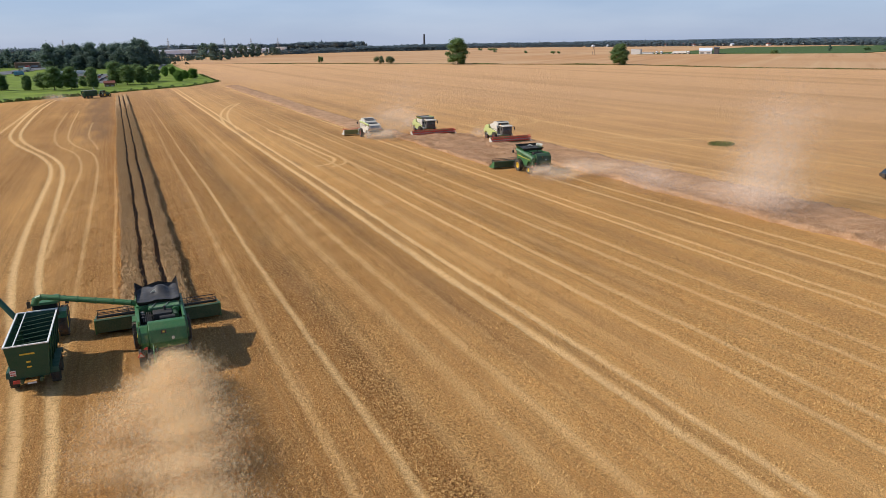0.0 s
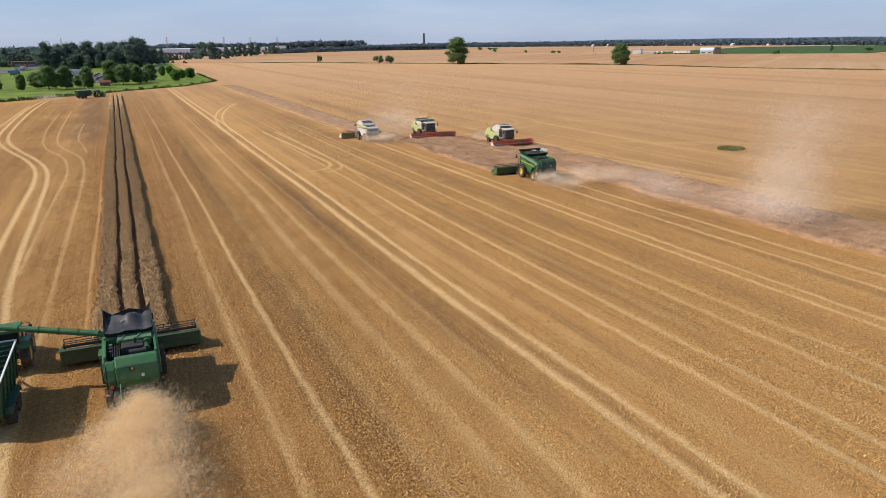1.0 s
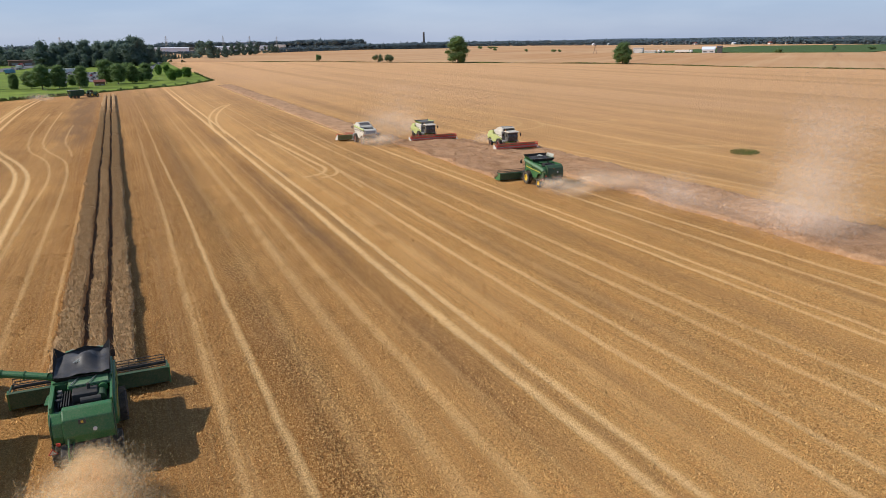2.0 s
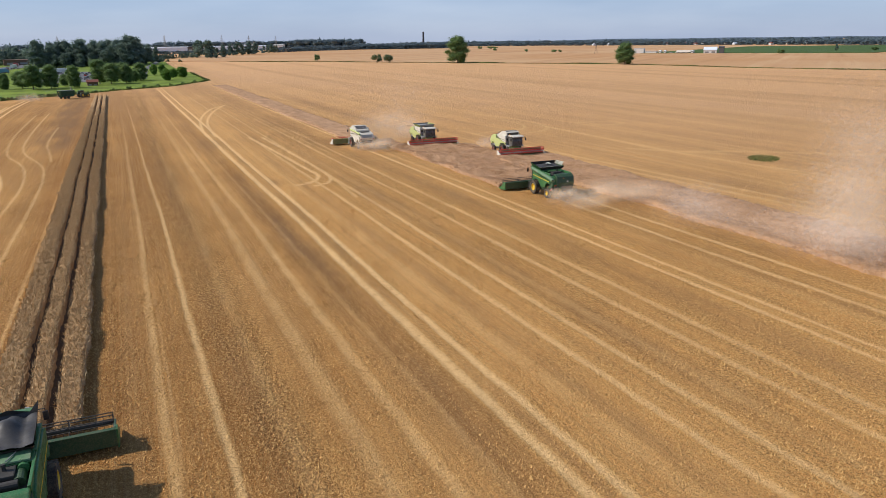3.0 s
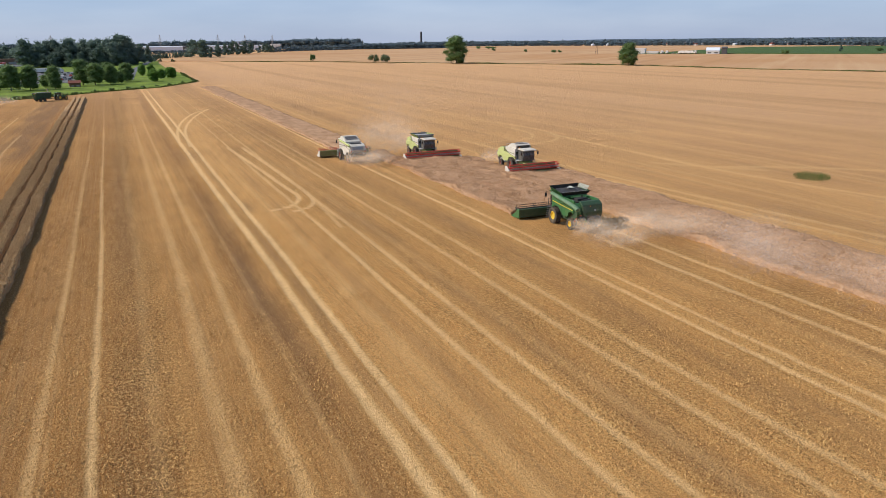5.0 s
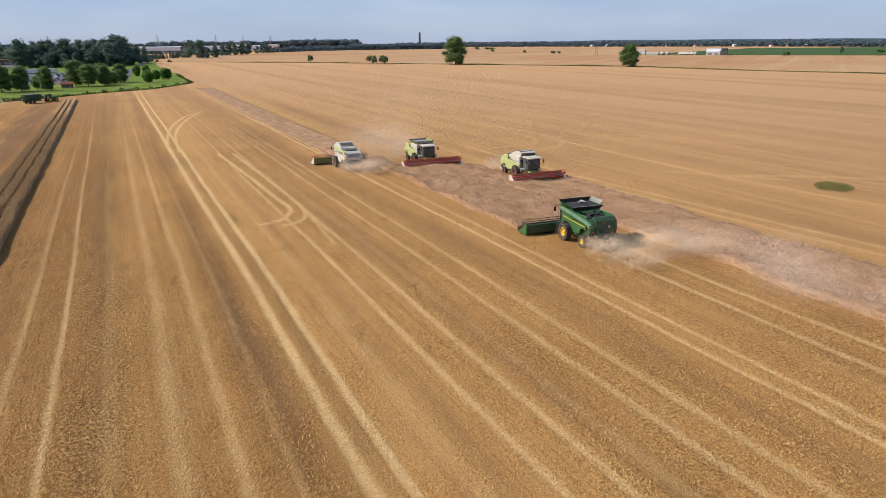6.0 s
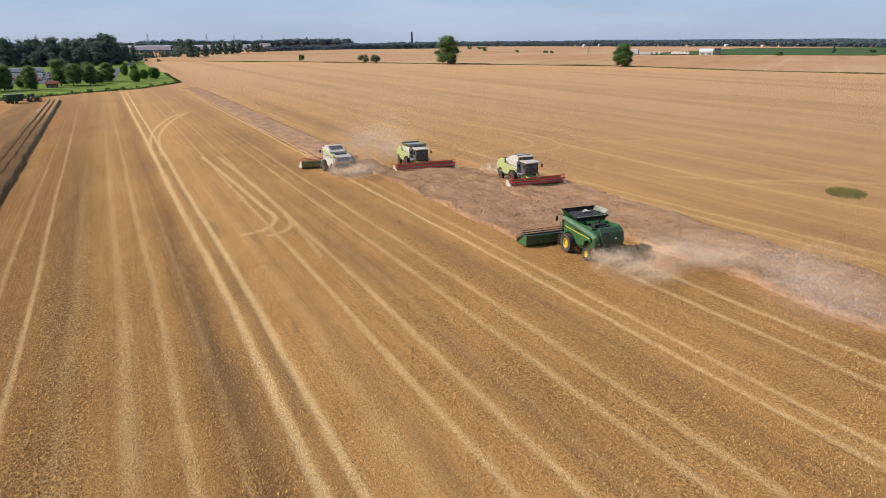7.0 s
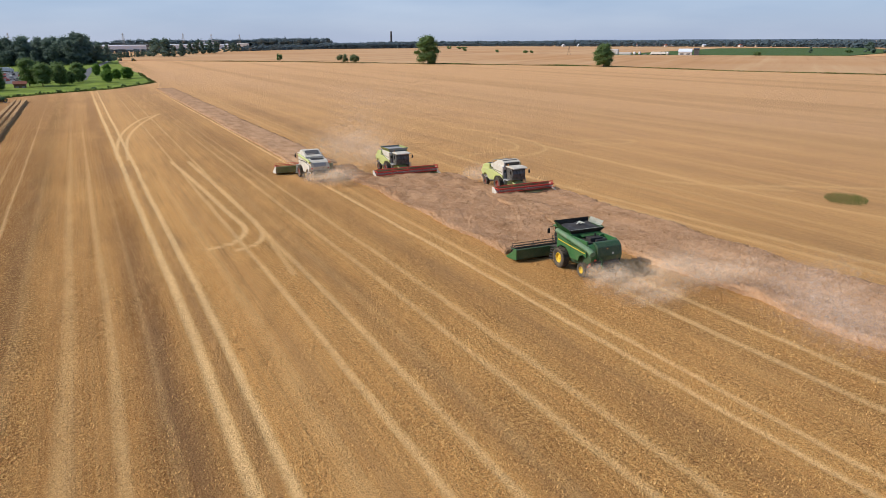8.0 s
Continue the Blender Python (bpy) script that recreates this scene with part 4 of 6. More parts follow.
    if not auger_out:
        quads["front"] = [(-half, 1.05, low), (half, 1.05, low), (half + out, 1.45, top), (-half - out, 1.45, top)]
        for key in ("left", "right"):
            quads[key] = [(px, py, min(pz, top)) for px, py, pz in quads[key]]
    for key, q in quads.items():
        bm = bmesh.new()
        vs = [bm.verts.new(p) for p in q]
        f = bm.faces.new(vs)
        r = bmesh.ops.solidify(bm, geom=[f], thickness=0.05)
        part("tank_flap", bm, tank_canvas if auger_out else green_paint if key in ("left", "right") else black_paint, tank, "raised grain tank flap")
    n = 22
    u = np.linspace(-1, 1, n)
    U, V = np.meshgrid(u, u)
    Z = (3.92 if auger_out else 3.86) + 0.42 * np.exp(-((U - 0.05) / 0.5) ** 2) * np.exp(-((V - 0.3) / 0.55) ** 2) - 0.05 * np.abs(np.sin(3.2 * U)) * (1 - V) / 2 + 0.20 * np.abs(np.sin(4.2 * U + 0.6)) * (1 + V) / 2 + 0.04 * wave(U, V, 7, 3)
    i = np.arange(n * n).reshape(n, n)
    arrays("tank_cover", np.stack([U * (half + 0.1), -0.2 + V * 1.35, Z], -1).reshape(-1, 3), np.stack([i[:-1, :-1], i[:-1, 1:], i[1:, 1:], i[1:, :-1]], -1).reshape(-1, 4), tank_canvas, tank, True)
    bm = bmesh.new()
    for k in range(7):
        a = -0.9 + k * 0.3
        tube(bm, [(0.1, 0.15, top - 0.02), (a * 0.5, -0.35, top - 0.18)], 0.03, 5)
    part("grain_spreader", bm, pleat_grey, tank, "dull metal spreader at the filling auger")
    if not auger_out:
        for k in range(14):
            t = (k + 0.5) / 14
            bm = bmesh.new()
            xa = -1.6 + 3.2 * t
            vs = [bm.verts.new(p) for p in ((xa - 0.09, -1.50, low + 0.45), (xa + 0.09, -1.50, low + 0.45), (xa + 0.12, -1.70, top - 0.40), (xa - 0.12, -1.70, top - 0.40))]
            bmesh.ops.solidify(bm, geom=[bm.faces.new(vs)], thickness=0.04)
            part("pleat", bm, pleat_grey, tank)
            bm = bmesh.new()
            ya = -1.4 + 2.4 * t
            vs = [bm.verts.new(p) for p in ((1.50, ya - 0.06, low + 0.5), (1.50, ya + 0.06, low + 0.5), (1.80, ya + 0.08, top + 0.10), (1.80, ya - 0.08, top + 0.10))]
            bmesh.ops.solidify(bm, geom=[bm.faces.new(vs)], thickness=0.04)
            part("pleat", bm, pleat_grey, tank)
    # cab
    cab(root, 1.2, 2.75, 1.75, 3.5, 1.9, green_paint, black_paint)
    bm = bmesh.new()
    box(bm, -1.5, 1.5, 1.05, 2.3, 1.6, 1.75, 0.03)
    part("cab_platform", bm, black_paint, root)
    bm = bmesh.new()
    tube(bm, [(-1.5, 1.1, 1.75), (-1.5, 1.1, 2.75), (-1.5, 2.2, 2.75), (-1.5, 2.2, 1.75)], 0.025, 6)
    tube(bm, [(-1.5, 1.1, 2.3), (-1.5, 2.2, 2.3)], 0.02, 6)
    part("handrail", bm, black_paint, root)
    ladder(root, -1.85, 1.7, 0.45, 1.75, black_paint)
    # feeder house
    bm = bmesh.new()
    prism(bm, [(0.6, 1.0), (0.6, 1.8), (1.4, 1.75), (3.5, 1.1), (3.5, 0.35), (1.2, 0.8)], -0.75, 0.75, 0.04)
    part("feeder_house", bm, dark_green, root)
    # straw chopper, axle, lamps, warning plates
    bm = bmesh.new()
    prism(bm, [(-4.4, 0.9), (-4.4, 1.7), (-5.2, 1.75), (-5.75, 1.35), (-5.9, 0.85), (-5.2, 0.75)], -1.15, 1.15, 0.04)
    part("straw_chopper", bm, black_sheet, root, "black straw chopper")
    bm = bmesh.new()
    box(bm, -1.2, 1.2, -4.05, -3.75, 0.55, 0.85, 0.03)
    part("axle", bm, dark_green, root)
    bm = bmesh.new()
    box(bm, -1.3, 1.3, -0.25, 0.25, 0.75, 1.15, 0.04)
    part("axle", bm, dark_green, root)
    for s in (-1,):
        bm = bmesh.new()
        rod(bm, (s * 1.55, -5.10, 1.35), (s * 1.55, -5.06, 1.36), 0.27, seg=3)
        plate = part("warning_triangle", bm, red_paint, root, "red-edged white warning triangle")
        bm = bmesh.new()
        rod(bm, (s * 1.55, -5.115, 1.35), (s * 1.55, -5.101, 1.354), 0.17, seg=3)
        part("white_centre", bm, white_paint, plate)
        bm = bmesh.new()
        tube(bm, [(s * 1.3, -4.9, 1.75), (s * 1.55, -5.05, 1.62), (s * 1.55, -5.05, 1.3)], 0.03, 6)
        part("triangle_bracket", bm, black_sheet, root)
        bm = bmesh.new()
        box(bm, s * 1.2 - 0.1, s * 1.2 + 0.1, -5.48, -5.40, 1.85, 2.0, 0.02)
        part("tail_lamp", bm, red_paint, root)
    for s in (-1, 1):
        wheel(root, s * 1.62, 0, 0.98, 0.72, yellow_paint, s)
        wheel(root, s * 1.45, -3.9, 0.66, 0.52, yellow_paint, s)
    # unloading auger
    bm = bmesh.new()
    if auger_out:
        pts = [(-1.35, -0.6, 3.4), (-1.75, -0.5, 3.62), (-7.5, 1.7, 4.25)]
        tube(bm, pts, 0.2, 14)
        tube(bm, [pts[-1], (-7.85, 1.8, 4.12), (-8.0, 1.83, 3.78)], 0.22, 14)
        for k in range(1, 5):
            t = k / 5
            rod(bm, Vector(pts[1]).lerp(Vector(pts[2]), t), Vector(pts[1]).lerp(Vector(pts[2]), t + 0.012), 0.24, seg=14)
    else:
        pts = [(-1.35, 0.75, 3.3), (-1.78, 0.7, 3.62), (-1.92, -5.6, 2.98)]
        tube(bm, pts, 0.24, 14)
        tube(bm, [pts[-1], (-1.92, -6.2, 2.75)], 0.27, 14)
    part("unloading_auger", bm, green_paint if auger_out else dusty_green, root, "long green unloading auger tube")
    cutting_header(root, 9.1, dark_green, black_paint, green_paint, dark_green)
    sx, sy, sz = size
    for ob in root.children_recursive:
        if ob.name.split(".")[0] in ("wheel", "rim"):
            ys = [v.co.y for v in ob.data.vertices]
            xs = [v.co.x for v in ob.data.vertices]
            ob.data.transform(Matrix.Translation(((sx - 1) * 2.4 * (1 if sum(xs) > 0 else -1), 3.9 * (1 - sy) if min(ys) < -2 else 0, 0)))
        else:
            ob.data.transform(Matrix.Diagonal((sx, sy, sz, 1)))
    return root


def lime_combine(m, label, header_w=9.6, cover=True, side_mat=None):
    """A large white and lime combine with a red reel, driving towards +y."""
    root = empty("combine_harvester", m, label, "combine", "harvesters in the field")
    bm = bmesh.new()
    prism(bm, [(1.0, 1.0), (1.0, 2.6), (-4.6, 2.6), (-5.2, 2.0), (-4.7, 1.1), (-3.2, 0.9)], -1.3, 1.3, 0.04)
    part("body", bm, grey_paint, root, "grey threshing body")
    for s in (-1, 1):
        bm = bmesh.new()
        prism(bm, [(1.1, 1.8), (0.9, 2.2), (-2.0, 2.72), (-4.9, 2.55), (-5.2, 2.1), (-4.6, 1.45), (-4.3, 1.85), (-3.7, 1.9), (-3.2, 1.5), (-3.0, 1.2), (-1.5, 1.2), (-1.0, 1.9), (0.3, 2.1)], s * 1.45, s * 1.66, 0.05)
        part("side_panel", bm, side_mat or lime_paint, root, "white side panel" if side_mat else "lime green side panel")
        bm = bmesh.new()
        prism(bm, [(1.12, 2.22), (1.0, 3.5), (-1.2, 3.6), (-2.4, 3.4), (-3.2, 2.95), (-3.2, 2.76), (-2.0, 2.76)] if side_mat else [(1.12, 2.22), (1.0, 3.5), (-0.6, 3.55), (-1.3, 3.3), (-1.9, 2.80), (-1.7, 2.76)], s * 1.40, s * 1.62, 0.05)
        part("upper_panel", bm, combine_white, root, "white upper side panel")
        bm = bmesh.new()
        prism(bm, [(0.9, 2.62), (0.9, 2.72), (-2.8, 2.96), (-2.8, 2.86)], s * 1.622, s * 1.64)
        part("dark_band", bm, black_paint if side_mat else dull_lime, root)
    bm = bmesh.new()
    prism(bm, [(-3.1, 2.6), (-3.1, 3.35), (-4.3, 3.3), (-5.1, 2.95), (-5.35, 2.3), (-5.1, 1.7), (-4.4, 1.6)], -1.42, 1.42, 0.08)
    hood = part("rear_hood", bm, combine_white if side_mat else lime_paint, root, "white rear engine hood" if side_mat else "lime green rear engine hood")
    bm = bmesh.new()
    for k in range(7):
        box(bm, -1.0, 1.0, -3.4 - 0.16 * k, -3.3 - 0.16 * k, 3.33 - 0.008 * k, 3.38 - 0.008 * k)
    part("cooling_grille", bm, black_paint, hood)
    bm = bmesh.new()
    prism(bm, [(-5.16, 2.9), (-5.2, 2.9), (-5.4, 2.35), (-5.36, 2.35)], -1.0, 1.0)
    part("rear_grille", bm, grey_paint, hood)
    bm = bmesh.new()
    box(bm, -1.42, 1.42, -2.6, 1.0, 3.0, 3.55, 0.05)
    tank = part("grain_tank", bm, combine_white, root)
    if cover:
        for s in (-1, 1):
            bm = bmesh.new()
            vs = [bm.verts.new(p) for p in ((s * 1.35, -2.4, 3.55), (s * 1.35, 0.8, 3.55), (s * 1.75, 1.0, 4.15), (s * 1.75, -2.6, 4.15))]
            bmesh.ops.solidify(bm, geom=[bm.faces.new(vs)], thickness=0.05)
            part("tank_flap", bm, lime_paint, tank)
        for y, o in ((-2.4, -0.2), (0.8, 0.2)):
            bm = bmesh.new()
            vs = [bm.verts.new(p) for p in ((-1.35, y, 3.55), (1.35, y, 3.55), (1.75, y + o, 4.15), (-1.75, y + o, 4.15))]
            bmesh.ops.solidify(bm, geom=[bm.faces.new(vs)], thickness=0.05)
            part("tank_flap", bm, grey_paint, tank)
        bm = bmesh.new()
        box(bm, -1.45, 1.45, -2.4, 0.8, 3.85, 3.92, 0.02)
        part("tank_cover", bm, grey_paint, tank)
    else:
        bm = bmesh.new()
        prism(bm, [(-2.3, 3.5), (1.0, 3.5), (1.05, 4.05), (0.2, 4.35), (-0.7, 4.25), (-1.9, 3.75)], -1.38, 1.38, 0.08)
        cover_ob = part("tank_cover", bm, combine_white, tank, "peaked white tank cover")
        bm = bmesh.new()
        prism(bm, [(1.03, 3.62), (1.07, 3.62), (1.1, 4.02), (0.3, 4.32), (0.28, 4.29), (1.05, 3.98)], -1.15, 1.15)
        part("front_vent", bm, black_paint, cover_ob)
        bm = bmesh.new()
        prism(bm, [(-0.75, 4.26), (-0.78, 4.29), (-1.85, 3.83), (-1.8, 3.8)], -1.1, 1.1)
        part("rear_vent", bm, dark_wall, cover_ob)
        bm = bmesh.new()
        tube(bm, [(-1.3, -2.4, 3.4), (-1.3, -2.4, 4.0), (1.3, -2.4, 4.0), (1.3, -2.4, 3.4)], 0.03, 6)
        tube(bm, [(-1.3, -3.6, 3.3), (-1.3, -3.6, 3.9), (-1.3, -2.4, 4.0)], 0.03, 6)
        part("deck_rail", bm, steel, tank)
    cab(root, 1.15, 2.75, 1.75, 3.45, 2.1, combine_white, black_paint, dusty_glass, 0.25)
    bm = bmesh.new()
    box(bm, -1.5, 1.5, 1.0, 2.3, 1.62, 1.75, 0.03)
    part("cab_platform", bm, grey_paint, root)
    ladder(root, -1.9, 1.6, 0.45, 1.75, grey_paint)
    bm = bmesh.new()
    prism(bm, [(0.6, 1.0), (0.6, 1.8), (1.4, 1.7), (3.5, 1.1), (3.5, 0.35), (1.2, 0.8)], -0.8, 0.8, 0.04)
    part("feeder_house", bm, lime_paint, root)
    bm = bmesh.new()
    prism(bm, [(-4.5, 0.9), (-4.5, 1.7), (-5.3, 1.75), (-5.85, 1.3), (-5.3, 0.75)], -1.2, 1.2, 0.04)
    part("straw_chopper", bm, black_paint, root)
    bm = bmesh.new()
    box(bm, -1.2, 1.2, -4.05, -3.75, 0.55, 0.85, 0.03)
    part("axle", bm, grey_paint, root)
    bm = bmesh.new()
    box(bm, -1.3, 1.3, -0.25, 0.25, 0.75, 1.15, 0.04)
    part("axle", bm, grey_paint, root)
    for s in (-1, 1):
        wheel(root, s * 1.62, 0, 0.95, 0.75, rim_red, s)
        wheel(root, s * 1.45, -3.9, 0.62, 0.5, rim_red, s)
        bm = bmesh.new()
        box(bm, s * 1.3 - 0.1, s * 1.3 + 0.1, -5.45, -5.38, 2.0, 2.2, 0.02)
        part("tail_lamp", bm, red_paint, root)
    bm = bmesh.new()
    tube(bm, [(-1.4, 0.3, 3.2), (-1.75, 0.2, 3.55), (-1.8, -5.6, 3.3), (-1.8, -6.0, 3.15)], 0.2, 12)
    part("unloading_auger", bm, lime_paint, root, "lime green unloading auger tube")
    cutting_header(root, header_w, dull_lime, red_paint, combine_white, red_paint)
    return root


green_combine(pose(1.78, 50.3, 0), "large green combine unloading on the move, black tank cover", True)
green_combine(pose(62.9, 102.6, 0, 0, 0, -2), "large green combine with folded auger cutting lodged crop", False, (1.10, 0.87, 0.97))
lime_combine(pose(53.6, 161.6, 0, 0, 0, 0.0), "white combine with lime feeder driving away in dust", 9.6, False, combine_white)
lime_combine(pose(67.1, 158.2, 0, 0, 0, 180), "lime and white combine with raised tank flaps, red reel", 10.8, True)
lime_combine(pose(76.3, 137.8, 0, 0, 0, 180), "lime and white combine with closed tank, red reel", 9.3, False)


# ---------------------------------------------------------------- tractor and grain trailer
def grain_trailer(m, label):
    """A tall open grain trailer, drawn towards +y; origin under its rear end."""
    root = empty("grain_trailer", m, label, "trailer", "field transport")
    L, w0, w1, z0, z1 = 6.6, 1.02, 1.24, 1.05, 3.30
    for s in (-1, 1):
        bm = bmesh.new()
        vs = [bm.verts.new(p) for p in ((s * w0, 0.25, z0), (s * w0, L - 0.5, z0), (s * w1, L, z1), (s * w1, 0, z1))]
        bmesh.ops.solidify(bm, geom=[bm.faces.new(vs)], thickness=0.07 * s)
        side = part("side_wall", bm, trailer_green, root)
        for k in range(5):
            y = 0.9 + k * (L - 1.6) / 4
            bm = bmesh.new()
            rod(bm, (s * (w0 + 0.05), y, z0), (s * (w1 + 0.05), y, z1), 0.05, seg=6)
            part("rib", bm, trailer_green, side)
    for y0, y1 in ((0.25, 0.0), (L - 0.5, L)):
        bm = bmesh.new()
        vs = [bm.verts.new(p) for p in ((-w0, y0, z0), (w0, y0, z0), (w1, y1, z1), (-w1, y1, z1))]
        bmesh.ops.solidify(bm, geom=[bm.faces.new(vs)], thickness=0.07)
        part("end_wall", bm, trailer_green, root)
    bm = bmesh.new()
    box(bm, -w0, w0, 0.25, L - 0.5, z0, z0 + 0.08)
    part("hopper_floor", bm, dark_green, root)
    bm = bmesh.new()
    for s in (-1, 1):
        box(bm, s * w1 - 0.05, s * w1 + 0.05, -0.05, L + 0.05, z1, z1 + 0.07)
    box(bm, -w1, w1, -0.05, 0.05, z1 + 0.002, z1 + 0.072)
    box(bm, -w1, w1, L - 0.05, L + 0.05, z1 + 0.002, z1 + 0.072)
    box(bm, -0.74, -0.68, 0.05, L - 0.05, z1 + 0.004, z1 + 0.06)
    part("top_rim", bm, white_paint, root, "pale steel top rim")
    for k in range(7):
        bm = bmesh.new()
        y = 0.8 + k * (L - 1.4) / 6
        rod(bm, (-w1 + 0.02, y, z1 - 0.25), (w1 - 0.02, y + 0.35, z1 - 0.15), 0.035, seg=6)
        part("cross_bar", bm, dark_green, root)
    bm = bmesh.new()
    for s in (-1, 1):
        box(bm, s * 0.55 - 0.09, s * 0.55 + 0.09, 0.0, L + 0.3, 0.8, 1.05, 0.02)
    rod(bm, (-0.55, L + 0.3, 0.9), (0, L + 1.6, 0.7), 0.08, seg=8)
    rod(bm, (0.55, L + 0.3, 0.9), (0, L + 1.6, 0.7), 0.08, seg=8)
    part("chassis", bm, dark_green, root)
    for s in (-1, 1):
        for y in (1.6, 3.3):
            wheel(root, s * 1.2, y, 0.62, 0.5, dark_green, s)
        bm = bmesh.new()
        prism(bm, [(0.75, 0.95), (0.85, 1.32), (4.05, 1.32), (4.15, 0.95), (4.1, 0.95), (4.0, 1.27), (0.9, 1.27), (0.8, 0.95)], s * 0.95, s * 1.5)
        part("mudguard", bm, trailer_green, root)
        if s > 0:
            continue
        bm = bmesh.new()
        box(bm, s * 0.98 - 0.17, s * 0.98 + 0.17, 0.12, 0.15, 1.35, 1.7)
        plate = part("warning_plate", bm, white_paint, root, "red and white striped warning plate")
        for k in range(3):
            bm = bmesh.new()
            box(bm, s * 0.98 - 0.165, s * 0.98 + 0.165, 0.11, 0.117, 1.38 + 0.12 * k, 1.43 + 0.12 * k, turn=(0, 20, 0))
            part("red_band", bm, red_paint, plate)
        bm = bmesh.new()
        box(bm, s * 0.85 - 0.2, s * 0.85 + 0.2, 0.08, 0.16, 0.82, 1.02, 0.02)
        part("tail_lamp", bm, red_paint, root)
    bm = bmesh.new()
    for z, w in ((2.75, 0.42), (2.2, 0.12), (1.85, 0.14)):
        y = 0.25 - 0.25 * (z - z0) / (z1 - z0) - 0.085
        box(bm, -w, w, y - 0.006, y, z - 0.05, z + 0.05)
    part("lettering", bm, yellow_paint, root, "faded pale lettering bars")
    bm = bmesh.new()
    box(bm, -0.25, 0.25, 0.0, 0.03, 0.72, 0.82)
    part("number_plate", bm, white_paint, root)
    bm = bmesh.new()
    tube(bm, [(-0.7, L - 0.4, 1.1), (-1.1, L + 0.25, 2.4), (-2.6, L + 1.2, 4.4), (-2.9, L + 1.35, 4.2)], 0.2, 12)
    part("trailer_auger", bm, trailer_green, root, "green discharge auger tube")
    bm = bmesh.new()
    box(bm, -3.15, -2.75, L + 1.2, L + 1.5, 3.75, 4.15, 0.05)
    part("auger_spout", bm, red_paint, root, "red spout")
    return root


def tractor(m, label):
    """A big green tractor driving towards +y; origin under its rear axle."""
    root = empty("tractor", m, label, "tractor", "field transport")
    bm = bmesh.new()
    prism(bm, [(0.9, 1.15), (0.9, 1.95), (2.4, 1.9), (3.4, 1.72), (3.65, 1.45), (3.6, 1.0), (2.0, 0.95)], -0.45, 0.45, 0.07)
    part("bonnet", bm, green_paint, root, "green engine bonnet")
    bm = bmesh.new()
    box(bm, -0.4, 0.4, -0.6, 3.2, 0.7, 1.15, 0.05)
    part("chassis", bm, black_paint, root)
    cab(root, -0.7, 0.85, 1.3, 2.85, 1.6, green_paint, black_paint)
    for s in (-1, 1):
        wheel(root, s * 0.98, 0, 1.0, 0.65, yellow_paint, s)
        wheel(root, s * 0.92, 2.75, 0.74, 0.5, yellow_paint, s)
        bm = bmesh.new()
        prism(bm, [(-0.95, 1.7), (-0.55, 2.08), (0.5, 2.08), (0.9, 1.7), (0.84, 1.68), (0.45, 2.02), (-0.5, 2.02), (-0.9, 1.66)], s * 0.65, s * 1.32)
        part("mudguard", bm, green_paint, root)
    bm = bmesh.new()
    rod(bm, (0.55, 1.0, 1.8), (0.55, 1.0, 2.9), 0.06, seg=8)
    part("exhaust", bm, black_paint, root)
    bm = bmesh.new()
    box(bm, -0.42, 0.42, 3.65, 4.15, 0.6, 1.1, 0.05)
    part("front_weight", bm, dark_green, root)
    return root


trailer = grain_trailer(pose(-6.25, 45.2, 0, 0, 0, -1), "tall green grain trailer standing empty beside the combine")
pulling = tractor(pose(-5.95, 55.4, 0, 0, 0, 0), "green tractor drawing the grain trailer over the stubble")
tagged(copy_thing(trailer, pose(-13.5, 354.0, 0, 0, 0, -50)), "green grain trailer hauled along the field end")
tagged(copy_thing(pulling, pose(-5.8, 360.4, 0, 0, 0, -50)), "green tractor hauling a trailer along the field end")


# ---------------------------------------------------------------- chaff and dust in the air
def ball(level):
    bm = bmesh.new()
    bmesh.ops.create_icosphere(bm, subdivisions=level, radius=1)
    v = np.array([p.co for p in bm.verts])
    f = np.array([[q.index for q in p.verts] for p in bm.faces])
    bm.free()
    return v, f


def dust_cloud(name, puffs, material, label, seed, size, facing=1.0, wisp=1.4, swirl=0.5):
    """Drifting flakes, thick in the puffs' middles and torn into wisps: (x, y, z, rx, ry, rz, how many)."""
    r = np.random.RandomState(seed)
    out = []
    for x, y, z, rx, ry, rz, count in puffs:
        p = r.normal(0, 0.5, (count, 3)) * (rx, ry, rz) + (x, y, z)
        bend = swirl * wave(p[:, 1], p[:, 2] * 1.4, 2.2 / rx, seed + 1)[:, None] * np.array([rx, 0.4 * ry, 0.5 * rz]) * 0.4
        p = p + bend
        lump = wave(p[:, 0] + 0.6 * p[:, 2], p[:, 1] - 0.8 * p[:, 2], wisp / min(rx, ry), seed + 2) + 0.7 * wave(p[:, 0] - p[:, 2], p[:, 1] + 1.5 * p[:, 2], 3.2 * wisp / min(rx, ry), seed + 3)
        out.append(p[(lump > r.uniform(-1.5, 0.9, count)) & (p[:, 2] > 0.05)])
    p = np.concatenate(out)
    n = len(p)
    # flakes are turned towards the sun by facing, to make the cloud brighter
    d = -np.array(SUN_WAY) * facing + r.normal(0, 0.6, (n, 3))
    d /= np.linalg.norm(d, axis=1)[:, None]
    u = np.cross(d, r.normal(0, 1, (n, 3)))
    u /= np.linalg.norm(u, axis=1)[:, None]
    w = np.cross(d, u)
    s = (size * r.uniform(0.6, 1.3, n))[:, None]
    v = np.stack([p + u * s, p - 0.5 * u * s + 0.87 * w * s, p - 0.5 * u * s - 0.87 * w * s], 1).reshape(-1, 3)
    return tagged(arrays(name, v, np.arange(3 * n).reshape(-1, 3), material), label, "dust", kind="stuff")


